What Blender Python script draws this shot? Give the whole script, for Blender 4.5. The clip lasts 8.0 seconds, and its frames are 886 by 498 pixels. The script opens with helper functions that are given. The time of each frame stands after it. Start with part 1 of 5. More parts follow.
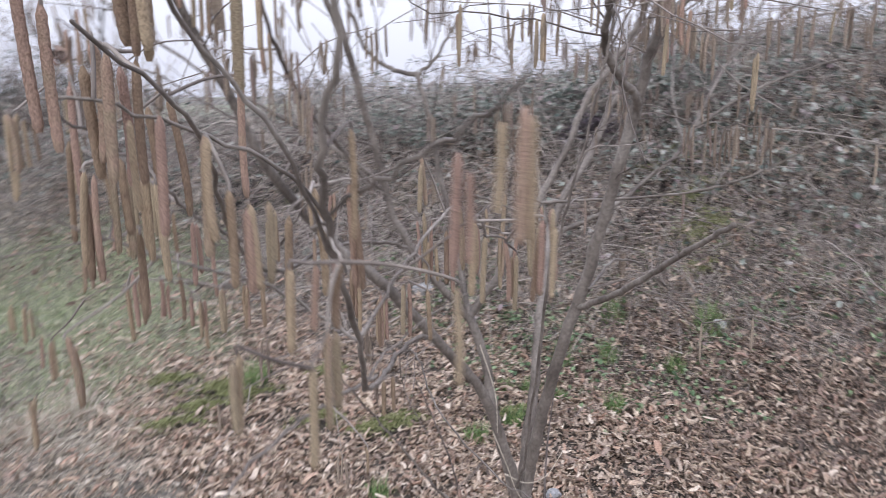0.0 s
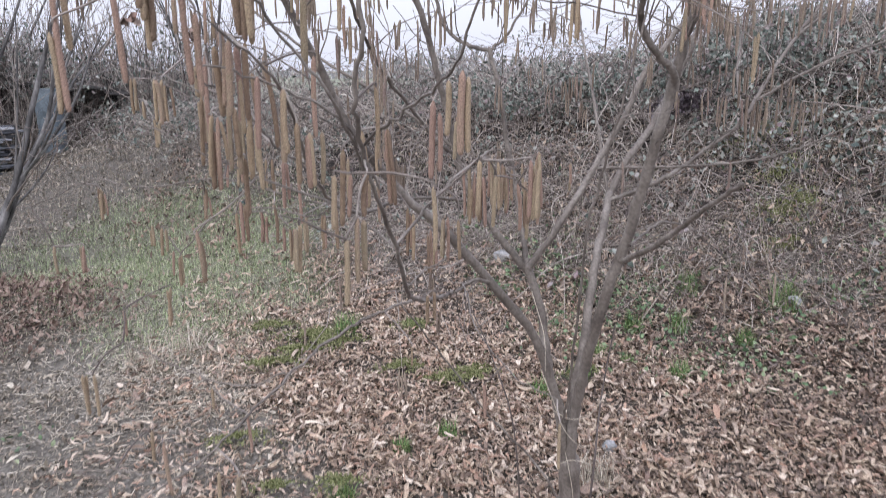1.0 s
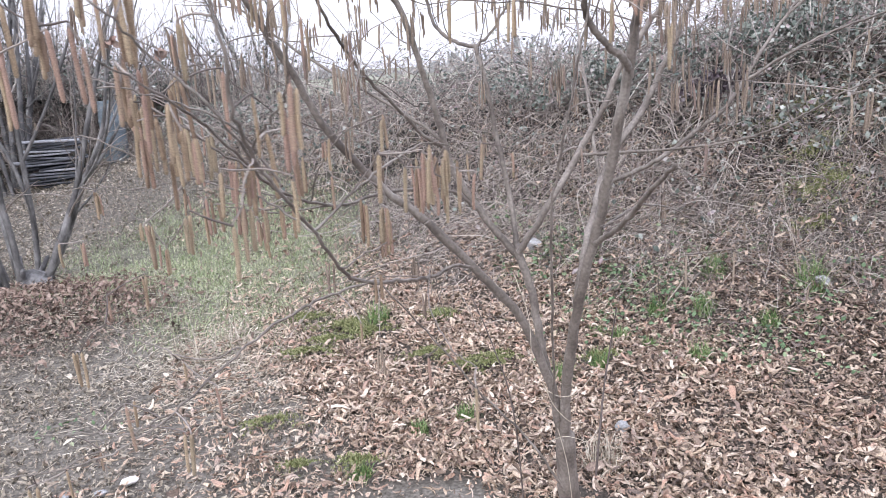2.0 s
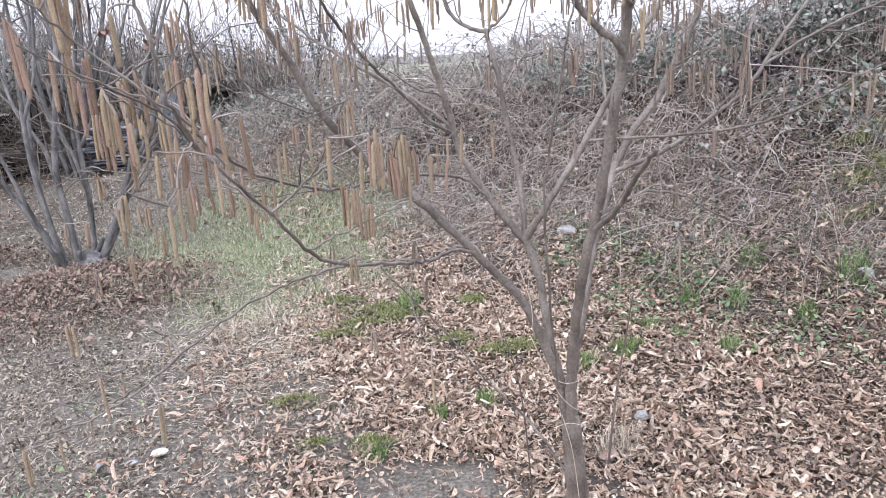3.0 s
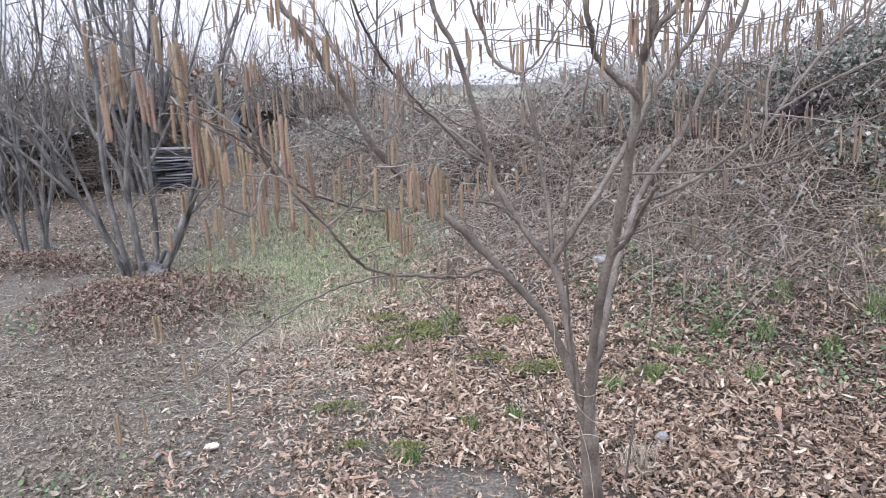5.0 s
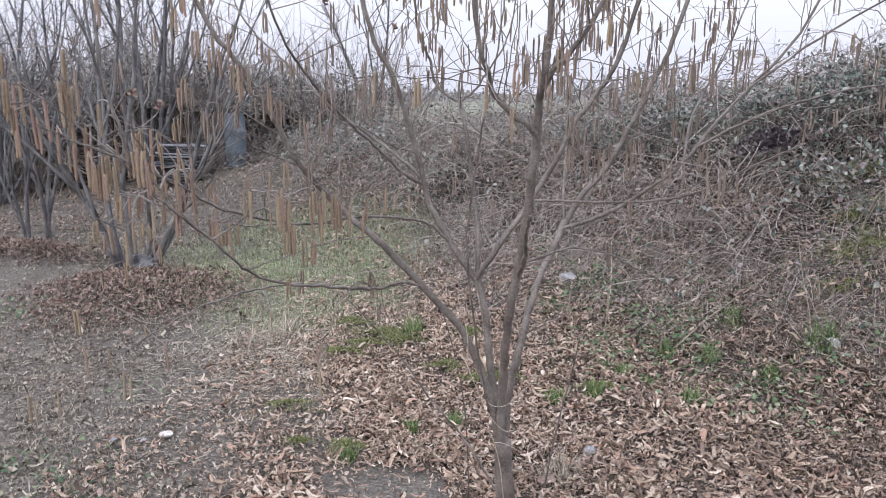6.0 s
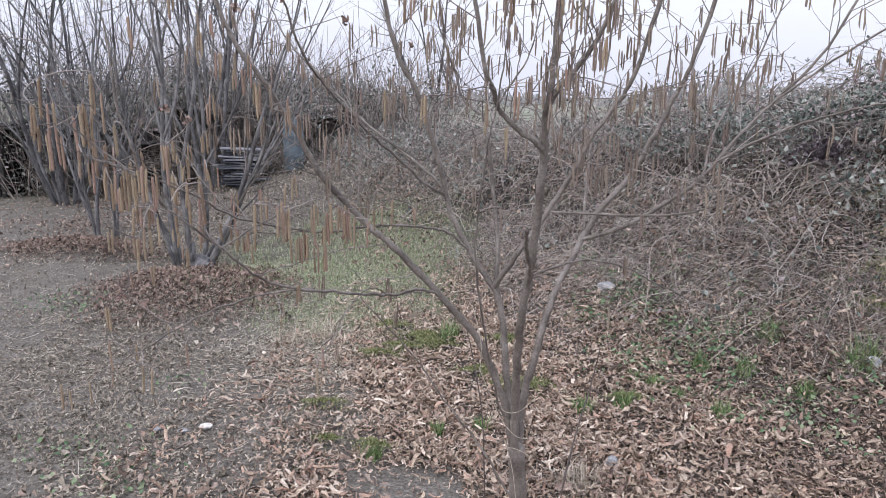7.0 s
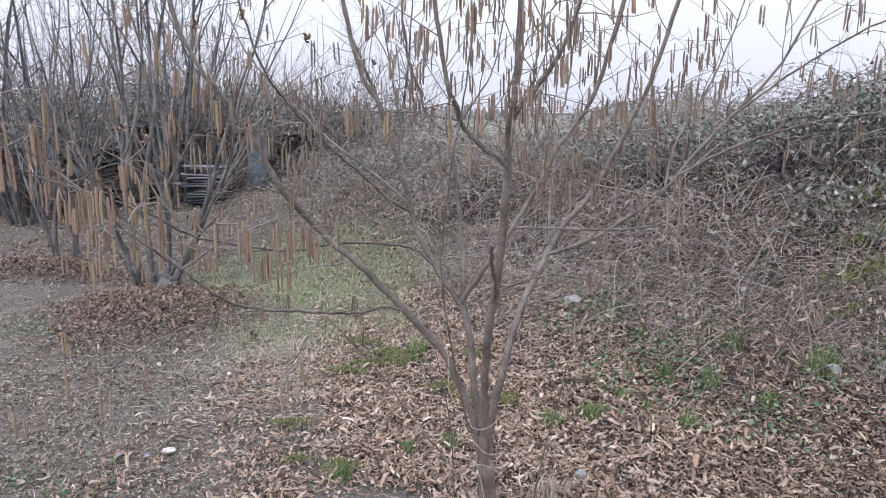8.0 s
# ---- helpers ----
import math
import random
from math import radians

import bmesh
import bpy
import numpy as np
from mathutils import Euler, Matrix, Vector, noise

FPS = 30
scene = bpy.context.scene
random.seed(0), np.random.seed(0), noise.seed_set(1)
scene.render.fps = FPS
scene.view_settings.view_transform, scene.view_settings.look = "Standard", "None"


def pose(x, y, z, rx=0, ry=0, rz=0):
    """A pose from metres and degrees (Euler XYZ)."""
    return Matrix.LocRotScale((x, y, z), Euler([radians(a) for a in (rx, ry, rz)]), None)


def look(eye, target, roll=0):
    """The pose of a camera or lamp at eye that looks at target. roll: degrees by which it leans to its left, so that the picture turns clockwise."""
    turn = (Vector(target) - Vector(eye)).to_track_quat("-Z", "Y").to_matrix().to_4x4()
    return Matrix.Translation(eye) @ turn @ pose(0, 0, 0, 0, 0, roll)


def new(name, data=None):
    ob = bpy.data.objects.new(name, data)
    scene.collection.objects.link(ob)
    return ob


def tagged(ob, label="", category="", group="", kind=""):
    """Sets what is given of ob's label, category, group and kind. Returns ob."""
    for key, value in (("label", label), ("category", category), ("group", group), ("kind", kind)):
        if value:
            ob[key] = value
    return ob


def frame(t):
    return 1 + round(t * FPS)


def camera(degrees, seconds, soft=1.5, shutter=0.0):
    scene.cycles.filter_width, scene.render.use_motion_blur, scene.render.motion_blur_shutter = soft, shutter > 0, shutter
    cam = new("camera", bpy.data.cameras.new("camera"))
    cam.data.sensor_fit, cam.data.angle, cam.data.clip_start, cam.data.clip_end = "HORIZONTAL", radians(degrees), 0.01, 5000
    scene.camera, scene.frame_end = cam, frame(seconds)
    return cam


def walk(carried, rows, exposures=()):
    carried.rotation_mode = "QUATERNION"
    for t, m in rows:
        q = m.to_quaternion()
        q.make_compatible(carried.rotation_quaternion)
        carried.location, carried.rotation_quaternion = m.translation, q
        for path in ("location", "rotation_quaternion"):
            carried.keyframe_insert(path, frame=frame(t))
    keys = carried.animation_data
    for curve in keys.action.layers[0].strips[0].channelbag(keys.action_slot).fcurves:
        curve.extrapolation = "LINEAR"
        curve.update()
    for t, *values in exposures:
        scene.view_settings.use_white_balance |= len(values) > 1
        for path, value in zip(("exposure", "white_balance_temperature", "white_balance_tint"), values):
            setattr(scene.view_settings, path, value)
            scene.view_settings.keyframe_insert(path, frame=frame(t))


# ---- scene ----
cam = camera(64.7, 8.0, soft=0.72, shutter=0.35)
# ---- the path ----
PATH = [
    (0, (-0.397, -1.411, 1.5), (0.018, 0.497, 1.067), -0.3),
    (0.2, (-0.322, -1.506, 1.501), (-0.087, 0.428, 1.045), 1.7),
    (0.5, (-0.295, -1.533, 1.504), (-0.167, 0.418, 1.087), -1.2),
    (0.7, (-0.328, -1.591, 1.497), (-0.17, 0.359, 1.079), 1.1),
    (1, (-0.346, -1.657, 1.496), (-0.205, 0.274, 0.998), -0.0),
    (1.2, (-0.35, -1.703, 1.482), (-0.211, 0.216, 0.938), 0.4),
    (1.5, (-0.315, -1.723, 1.485), (-0.22, 0.209, 0.974), -1.7),
    (1.7, (-0.248, -1.763, 1.506), (-0.204, 0.172, 1.0), -2.5),
    (2.8, (0.021, -1.789, 1.497), (-0.174, 0.125, 0.951), -3.7),
    (3, (0.017, -1.79, 1.495), (-0.188, 0.125, 0.956), -3.7),
    (3.5, (0.024, -1.785, 1.497), (-0.219, 0.115, 0.919), -4.0),
    (4, (0.067, -1.807, 1.501), (-0.21, 0.103, 0.976), -4.5),
    (4.2, (0.081, -1.824, 1.501), (-0.223, 0.091, 1.012), -5.6),
    (4.5, (0.071, -1.88, 1.519), (-0.194, 0.05, 1.065), -4.1),
    (4.7, (0.073, -1.928, 1.526), (-0.213, -0.004, 1.06), -3.2),
    (5.8, (0.283, -2.131, 1.52), (-0.137, -0.219, 1.11), -2.2),
    (6, (0.403, -2.101, 1.585), (0.026, -0.187, 1.146), 0.4),
    (6.2, (0.443, -2.164, 1.562), (-0.014, -0.258, 1.164), 1.3),
    (6.5, (0.536, -2.121, 1.609), (0.049, -0.22, 1.225), 1.5),
    (6.8, (0.568, -2.14, 1.623), (0.017, -0.269, 1.18), 0.8),
    (7, (0.568, -2.136, 1.623), (0.02, -0.261, 1.191), 0.5),
    (7.2, (0.579, -2.15, 1.617), (0.053, -0.27, 1.198), 0.4),
    (7.5, (0.569, -2.124, 1.624), (0.08, -0.226, 1.224), 0.1),
    (7.8, (0.585, -2.133, 1.629), (0.101, -0.232, 1.238), 0.3),
    (8, (0.573, -2.126, 1.626), (0.111, -0.22, 1.237), 0.2),
]
walk(cam, [(t, look(e, g, r)) for t, e, g, r in PATH],
     exposures=[(0.0, 0.40), (1.2, 0.43), (1.6, 0.90), (3.6, 0.90), (4.4, 0.82), (6.0, 0.40), (8.0, 0.37)])

# ---- overcast daylight ----
world = bpy.data.worlds.new("overcast_sky")
world.use_nodes = True
scene.world = world
wn, wl = world.node_tree.nodes, world.node_tree.links
sky = wn.new("ShaderNodeTexSky")
sky.sky_type = "NISHITA"
sky.sun_disc = False
sky.sun_elevation, sky.sun_rotation = radians(38), radians(200)
sky.air_density, sky.dust_density, sky.ozone_density = 1.0, 6.0, 1.0
soft_sky = wn.new("ShaderNodeHueSaturation")
soft_sky.inputs["Saturation"].default_value = 0.12
cloud = wn.new("ShaderNodeMix")
cloud.data_type = "RGBA"
cloud.inputs["Factor"].default_value = 0.75
cloud.inputs["B"].default_value = (10.4, 10.75, 12.9, 1)
wl.new(sky.outputs["Color"], soft_sky.inputs["Color"])
wl.new(soft_sky.outputs["Color"], cloud.inputs["A"])
# an overcast sky is brighter overhead than at the horizon
way_up, height, lift, graded = wn.new("ShaderNodeTexCoord"), wn.new("ShaderNodeSeparateXYZ"), wn.new("ShaderNodeMapRange"), wn.new("ShaderNodeVectorMath")
graded.operation = "SCALE"
lift.inputs["To Min"].default_value, lift.inputs["To Max"].default_value = 0.61, 1.22
wl.new(way_up.outputs["Generated"], height.inputs[0])
wl.new(height.outputs["Z"], lift.inputs["Value"])
wl.new(cloud.outputs["Result"], graded.inputs[0])
wl.new(lift.outputs["Result"], graded.inputs["Scale"])
wl.new(graded.outputs["Vector"], wn["Background"].inputs["Color"])
wn["Background"].inputs["Strength"].default_value = 0.13
sun = new("sun", bpy.data.lights.new("sun", "SUN"))
sun.data.energy, sun.data.angle, sun.data.color = 0.8, radians(40), (1.0, 0.97, 0.93)
sun.matrix_world = look((-6, -9, 12), (0, 0, 0))


# ---- materials ----
def muted(c, k=0.48):
    """A base colour drawn towards the grey of winter light-starved matter."""
    lum = 0.3 * c[0] + 0.59 * c[1] + 0.11 * c[2]
    return tuple(1.1 * v * (1 - k) + 1.1 * lum * k * w for v, w in zip(c, (1.0, 0.985, 1.02)))


def material(name, colours, rough=0.8, scale=20.0, fine=140.0, bump=0.3, pick="", spread=0.5, stretch=(1, 1, 1), detail=0.35, mute=0.45, gloss=0.25):
    """A ramp of colours, picked by island, by object or by noise, broken up by noise at two scales, with fine relief."""
    m = bpy.data.materials.new(name)
    m.use_nodes = True
    n, l = m.node_tree.nodes, m.node_tree.links
    bsdf = n["Principled BSDF"]
    bsdf.inputs["Roughness"].default_value = rough
    bsdf.inputs["Specular IOR Level"].default_value = gloss
    geo = n.new("ShaderNodeTexCoord")
    mapping = n.new("ShaderNodeMapping")
    mapping.inputs["Scale"].default_value = stretch
    l.new(geo.outputs["Object"], mapping.inputs["Vector"])
    big, small = n.new("ShaderNodeTexNoise"), n.new("ShaderNodeTexNoise")
    for tex, sc in ((big, scale), (small, fine)):
        tex.inputs["Scale"].default_value = sc
        tex.inputs["Detail"].default_value = 4
        l.new(mapping.outputs["Vector"], tex.inputs["Vector"])
    ramp = n.new("ShaderNodeValToRGB")
    els = ramp.color_ramp.elements
    while len(els) < len(colours):
        els.new(0.5)
    for k, c in enumerate(colours):
        els[k].position = k / max(1, len(colours) - 1)
        els[k].color = (*muted(c, mute), 1)
    fac = big.outputs["Fac"]
    if pick:
        src = n.new("ShaderNodeNewGeometry").outputs["Random Per Island"] if pick == "island" else n.new("ShaderNodeObjectInfo").outputs["Random"]
        add = n.new("ShaderNodeMath")
        add.operation = "MULTIPLY_ADD"
        add.inputs[1].default_value = spread
        l.new(big.outputs["Fac"], add.inputs[0])
        shift = n.new("ShaderNodeMath")
        shift.operation = "SUBTRACT"
        shift.inputs[1].default_value = spread * 0.5
        l.new(src, shift.inputs[0])
        l.new(shift.outputs[0], add.inputs[2])
        fac = add.outputs[0]
    else:
        stretch_fac = n.new("ShaderNodeMapRange")
        stretch_fac.inputs["From Min"].default_value, stretch_fac.inputs["From Max"].default_value = 0.3, 0.7
        l.new(fac, stretch_fac.inputs["Value"])
        fac = stretch_fac.outputs["Result"]
    l.new(fac, ramp.inputs["Fac"])
    grain = n.new("ShaderNodeMapRange")
    grain.inputs["From Min"].default_value, grain.inputs["From Max"].default_value = 0.25, 0.75
    grain.inputs["To Min"].default_value, grain.inputs["To Max"].default_value = 1 - detail, 1 + detail
    l.new(small.outputs["Fac"], grain.inputs["Value"])
    mul = n.new("ShaderNodeVectorMath")
    mul.operation = "SCALE"
    l.new(ramp.outputs["Color"], mul.inputs[0])
    l.new(grain.outputs["Result"], mul.inputs["Scale"])
    l.new(mul.outputs["Vector"], bsdf.inputs["Base Color"])
    if bump:
        b = n.new("ShaderNodeBump")
        b.inputs["Strength"].default_value = bump
        b.inputs["Distance"].default_value = 0.004
        l.new(small.outputs["Fac"], b.inputs["Height"])
        l.new(b.outputs["Normal"], bsdf.inputs["Normal"])
    return m


BARK = material("hazel_bark", [(0.080, 0.063, 0.052), (0.130, 0.104, 0.085), (0.178, 0.147, 0.121), (0.24, 0.206, 0.176)], 0.5, 11, 130, 0.6, stretch=(1, 1, 0.9), detail=0.36, mute=0.32, gloss=0.4)
TWIG = material("twig_bark", [(0.088, 0.0616, 0.0506), (0.171, 0.13, 0.103), (0.275, 0.226, 0.189)], 0.5, 14, 80, 0.3, "island", 0.6, gloss=0.35)
TWIG_ONE = material("twig_bark_single", [(0.0976, 0.0683, 0.0561), (0.189, 0.144, 0.115), (0.305, 0.25, 0.21)], 0.5, 14, 80, 0.3, "object", 0.6, gloss=0.35)
BUSH_BARK = material("grey_bark", [(0.036, 0.034, 0.033), (0.085, 0.081, 0.079), (0.14, 0.134, 0.131), (0.215, 0.208, 0.203)], 0.6, 12, 70, 0.6, stretch=(1, 1, 0.4), gloss=0.35)
DARK_BARK = material("dark_grey_bark", [(0.034, 0.034, 0.038), (0.078, 0.076, 0.08), (0.125, 0.122, 0.126), (0.19, 0.188, 0.19)], 0.65, 12, 70, 0.6, stretch=(1, 1, 0.4), gloss=0.3)
CATKIN = material("catkin_scales", [(0.185, 0.12, 0.079), (0.265, 0.185, 0.112), (0.33, 0.245, 0.15), (0.255, 0.198, 0.123), (0.30, 0.19, 0.137), (0.285, 0.175, 0.135)], 0.8, 5, 60, 0.5, "object", 0.5, detail=0.42, mute=0.2)
# catkins of the joined masses, browner and darker to paint in the sky's backlight
CATKINS = material("catkin_scales_backlit", [(0.13, 0.094, 0.07), (0.205, 0.152, 0.112), (0.275, 0.212, 0.152), (0.21, 0.142, 0.12)], 0.8, 60, 420, 0.4, "island", 0.4, detail=0.45, mute=0.25)
LITTER = material("dry_dead_leaf", [(0.10, 0.068, 0.052), (0.215, 0.148, 0.107), (0.36, 0.26, 0.183), (0.49, 0.385, 0.28), (0.40, 0.24, 0.165), (0.265, 0.195, 0.155), (0.45, 0.35, 0.27), (0.60, 0.50, 0.40)], 0.6, 25, 190, 0.9, "island", 0.35, detail=0.5, mute=0.2)
LEAF_ONE = material("dead_leaf_single", [(0.10, 0.068, 0.052), (0.215, 0.148, 0.107), (0.36, 0.26, 0.183), (0.49, 0.385, 0.28), (0.40, 0.24, 0.165), (0.265, 0.195, 0.155), (0.45, 0.35, 0.27), (0.60, 0.50, 0.40)], 0.6, 25, 190, 0.9, "object", 0.35, detail=0.5, mute=0.2)
CRUMB_LEAF = material("crumbled_leaf", [(0.0681, 0.0556, 0.0397), (0.145, 0.119, 0.0851), (0.238, 0.2, 0.143), (0.335, 0.286, 0.208), (0.187, 0.133, 0.0939), (0.443, 0.392, 0.303)], 0.7, 25, 160, 0.3, "island", 0.35, mute=0.28)
HEAP_LEAF = material("rotting_dead_leaf", [(0.055, 0.034, 0.027), (0.13, 0.082, 0.062), (0.24, 0.16, 0.118), (0.34, 0.25, 0.19), (0.17, 0.09, 0.07)], 0.6, 25, 160, 0.4, "island", 0.35, mute=0.25)
MOUND_LEAF = material("damp_dead_leaf", [(0.05, 0.035, 0.029), (0.14, 0.097, 0.076), (0.285, 0.205, 0.15), (0.44, 0.34, 0.245), (0.27, 0.16, 0.112), (0.145, 0.11, 0.094)], 0.6, 25, 190, 0.9, "island", 0.35, detail=0.5, mute=0.24)
SOIL_TURF = material("turf_blades", [(0.145, 0.19, 0.08), (0.235, 0.295, 0.14), (0.33, 0.375, 0.205), (0.44, 0.42, 0.28)], 0.7, 10, 90, 0.0, "island", 0.3, mute=0.2)
TUFT = material("grass_tuft_blades", [(0.050, 0.105, 0.025), (0.10, 0.195, 0.047), (0.175, 0.285, 0.08), (0.30, 0.325, 0.145)], 0.6, 10, 90, 0.0, "island", 0.3, mute=0.2)
STRAW = material("dry_grass_blades", [(0.22, 0.172, 0.116), (0.345, 0.283, 0.197), (0.47, 0.402, 0.296), (0.57, 0.51, 0.395)], 0.7, 10, 90, 0.0, "island", 0.3, mute=0.35)
BANK_GRASS = material("bank_grass_blades", [(0.085, 0.09, 0.04), (0.15, 0.15, 0.075), (0.23, 0.22, 0.12), (0.31, 0.285, 0.175)], 0.7, 10, 90, 0.0, "island", 0.3, mute=0.28)
DEAD_GRASS = material("dead_grass_blades", [(0.12, 0.09, 0.066), (0.23, 0.18, 0.13), (0.36, 0.295, 0.22), (0.48, 0.415, 0.325)], 0.7, 10, 90, 0.0, "island", 0.3, mute=0.35)
MOSS = material("moss", [(0.088, 0.104, 0.022), (0.15, 0.175, 0.042), (0.23, 0.25, 0.075), (0.30, 0.29, 0.13)], 0.9, 30, 220, 0.8, "island", 0.4, mute=0.28)
BRAMBLE = material("bramble_canes", [(0.055, 0.038, 0.037), (0.155, 0.115, 0.102), (0.29, 0.238, 0.20), (0.46, 0.40, 0.335), (0.215, 0.158, 0.14)], 0.6, 10, 60, 0.0, "island", 0.3, mute=0.36)
BRAMBLE_LEAF = material("bramble_leaves", [(0.042, 0.065, 0.055), (0.096, 0.132, 0.107), (0.18, 0.222, 0.183), (0.275, 0.29, 0.248), (0.235, 0.15, 0.166)], 0.5, 20, 90, 0.2, "island", 0.3, mute=0.33)
PURPLE_LEAF = material("purple_bramble_leaves", [(0.03, 0.024, 0.03), (0.06, 0.042, 0.055), (0.11, 0.08, 0.10), (0.16, 0.15, 0.15)], 0.35, 20, 90, 0.2, "island", 0.3, mute=0.25)
HEDGE_LEAF = material("hedge_leaves", [(0.038, 0.054, 0.045), (0.085, 0.112, 0.092), (0.165, 0.20, 0.168), (0.33, 0.34, 0.305), (0.25, 0.182, 0.185)], 0.38, 20, 90, 0.2, "island", 0.3, mute=0.36)
WEED = material("green_weed_leaves", [(0.05, 0.10, 0.045), (0.09, 0.165, 0.068), (0.155, 0.235, 0.105), (0.25, 0.285, 0.16)], 0.55, 20, 90, 0.2, "island", 0.3, mute=0.22)
STONE = material("grey_stone", [(0.18, 0.19, 0.20), (0.27, 0.28, 0.29), (0.36, 0.36, 0.37)], 0.85, 30, 180, 0.6)
PALE_STONE = material("pale_stone", [(0.48, 0.46, 0.42), (0.60, 0.57, 0.53), (0.70, 0.68, 0.64)], 0.85, 30, 180, 0.6)
DARK_WOOD = material("dark_damp_boards", [(0.018, 0.016, 0.015), (0.035, 0.031, 0.028), (0.06, 0.052, 0.046)], 0.8, 6, 60, 0.5)
# weathered blue-grey; the palest tone also paints in bluish highlights on some boards
GREY_WOOD = material("weathered_grey_boards", [(0.03, 0.033, 0.042), (0.09, 0.097, 0.115), (0.26, 0.27, 0.30)], 0.55, 6, 60, 0.5, "object", 0.8, mute=0.2)
BARREL = material("blue_grey_plastic", [(0.06, 0.08, 0.10), (0.10, 0.13, 0.155), (0.17, 0.20, 0.225)], 0.5, 5, 70, 0.1, mute=0.2)
FAR_TREES = material("far_bare_trees", [(0.16, 0.165, 0.16), (0.24, 0.245, 0.24), (0.31, 0.315, 0.31)], 0.9, 0.3, 3, 0.0, "island", 0.4)


def ground_material():
    m = bpy.data.materials.new("earth_and_turf")
    m.use_nodes = True
    n, l = m.node_tree.nodes, m.node_tree.links
    bsdf = n["Principled BSDF"]
    bsdf.inputs["Roughness"].default_value = 0.95
    bsdf.inputs["Specular IOR Level"].default_value = 0.1
    co = n.new("ShaderNodeTexCoord")

    def noise_tex(scale, detail=5):
        t = n.new("ShaderNodeTexNoise")
        t.inputs["Scale"].default_value, t.inputs["Detail"].default_value = scale, detail
        l.new(co.outputs["Object"], t.inputs["Vector"])
        return t.outputs["Fac"]

    def ramp(fac, cols):
        r = n.new("ShaderNodeValToRGB")
        while len(r.color_ramp.elements) < len(cols):
            r.color_ramp.elements.new(0.5)
        for k, c in enumerate(cols):
            r.color_ramp.elements[k].position = 0.3 + 0.4 * k / (len(cols) - 1)
            r.color_ramp.elements[k].color = (*muted(c), 1)
        l.new(fac, r.inputs["Fac"])
        return r.outputs["Color"]

    def mix(fac, a, b):
        x = n.new("ShaderNodeMix")
        x.data_type = "RGBA"
        l.new(fac, x.inputs["Factor"])
        l.new(a, x.inputs["A"])
        l.new(b, x.inputs["B"])
        return x.outputs["Result"]

    soil = ramp(noise_tex(7), [(0.048, 0.042, 0.033), (0.09, 0.08, 0.062), (0.145, 0.13, 0.103)])
    crumbs = ramp(noise_tex(70), [(0.04, 0.034, 0.026), (0.17, 0.143, 0.108), (0.34, 0.295, 0.23)])
    base = mix(noise_tex(22), soil, crumbs)
    turf = ramp(noise_tex(45), [(0.09, 0.09, 0.045), (0.16, 0.18, 0.085), (0.25, 0.26, 0.15)])
    humus = ramp(noise_tex(120), [(0.024, 0.018, 0.013), (0.065, 0.048, 0.035), (0.15, 0.114, 0.083)])
    # near-black tone that paints the shade under the bank's brambles into the soil
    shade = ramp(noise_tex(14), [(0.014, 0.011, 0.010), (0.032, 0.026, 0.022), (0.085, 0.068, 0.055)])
    far = ramp(noise_tex(0.12), [(0.13, 0.16, 0.08), (0.19, 0.21, 0.12), (0.25, 0.25, 0.17)])
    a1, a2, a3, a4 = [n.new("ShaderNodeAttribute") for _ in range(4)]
    a1.attribute_name, a2.attribute_name, a3.attribute_name, a4.attribute_name = "turf", "field", "humus", "bank_shade"
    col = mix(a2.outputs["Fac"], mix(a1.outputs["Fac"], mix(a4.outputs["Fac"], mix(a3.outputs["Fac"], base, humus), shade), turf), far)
    l.new(col, bsdf.inputs["Base Color"])
    b = n.new("ShaderNodeBump")
    b.inputs["Strength"].default_value, b.inputs["Distance"].default_value = 0.7, 0.012
    l.new(noise_tex(60, 8), b.inputs["Height"])
    l.new(b.outputs["Normal"], bsdf.inputs["Normal"])
    return m


EARTH = ground_material()
RNG = np.random.default_rng(7)


# ---- mesh helpers ----
def fast_mesh(name, verts, faces, mat, smooth=False):
    """A mesh from a vertex array and an array of faces that all have the same number of corners."""
    me = bpy.data.meshes.new(name)
    verts, faces = np.asarray(verts, np.float32), np.asarray(faces, np.int32)
    k = faces.shape[1]
    me.vertices.add(len(verts))
    me.vertices.foreach_set("co", verts.ravel())
    me.loops.add(faces.size)
    me.loops.foreach_set("vertex_index", faces.ravel())
    me.polygons.add(len(faces))
    me.polygons.foreach_set("loop_start", np.arange(0, faces.size, k, dtype=np.int32))
    me.polygons.foreach_set("use_smooth", np.full(len(faces), smooth))
    me.update(calc_edges=True)
    me.validate()
    me.materials.append(mat)
    return me


def put(name, me, parent=None, label="", at=None):
    ob = new(name, me)
    if parent is not None:
        ob.parent = parent
    if at is not None:
        ob.matrix_basis = at
    return tagged(ob, label) if label else ob


def base_empty(name, place):
    ob = new(name)
    ob.empty_display_size = 0.2
    ob.location = place
    return ob


def join(pieces):
    """Joins (verts, faces) pairs."""
    vs, fs, n = [], [], 0
    for v, f in pieces:
        vs.append(v)
        fs.append(np.asarray(f) + n)
        n += len(v)
    return np.concatenate(vs), np.concatenate(fs)


def spline(points, per=6):
    """A smooth line through the points."""
    p = np.asarray(points, float)
    if len(p) < 3:
        u = np.linspace(0, 1, per + 1)[:, None]
        return p[0] * (1 - u) + p[-1] * u
    q = np.vstack([2 * p[0] - p[1], p, 2 * p[-1] - p[-2]])
    out = []
    for i in range(1, len(q) - 2):
        a, b, c, d = q[i - 1 : i + 3]
        for t in np.arange(per) / per:
            out.append(0.5 * (2 * b + (c - a) * t + (2 * a - 5 * b + 4 * c - d) * t * t + (3 * b - 3 * c + d - a) * t**3))
    out.append(p[-1])
    return np.array(out)


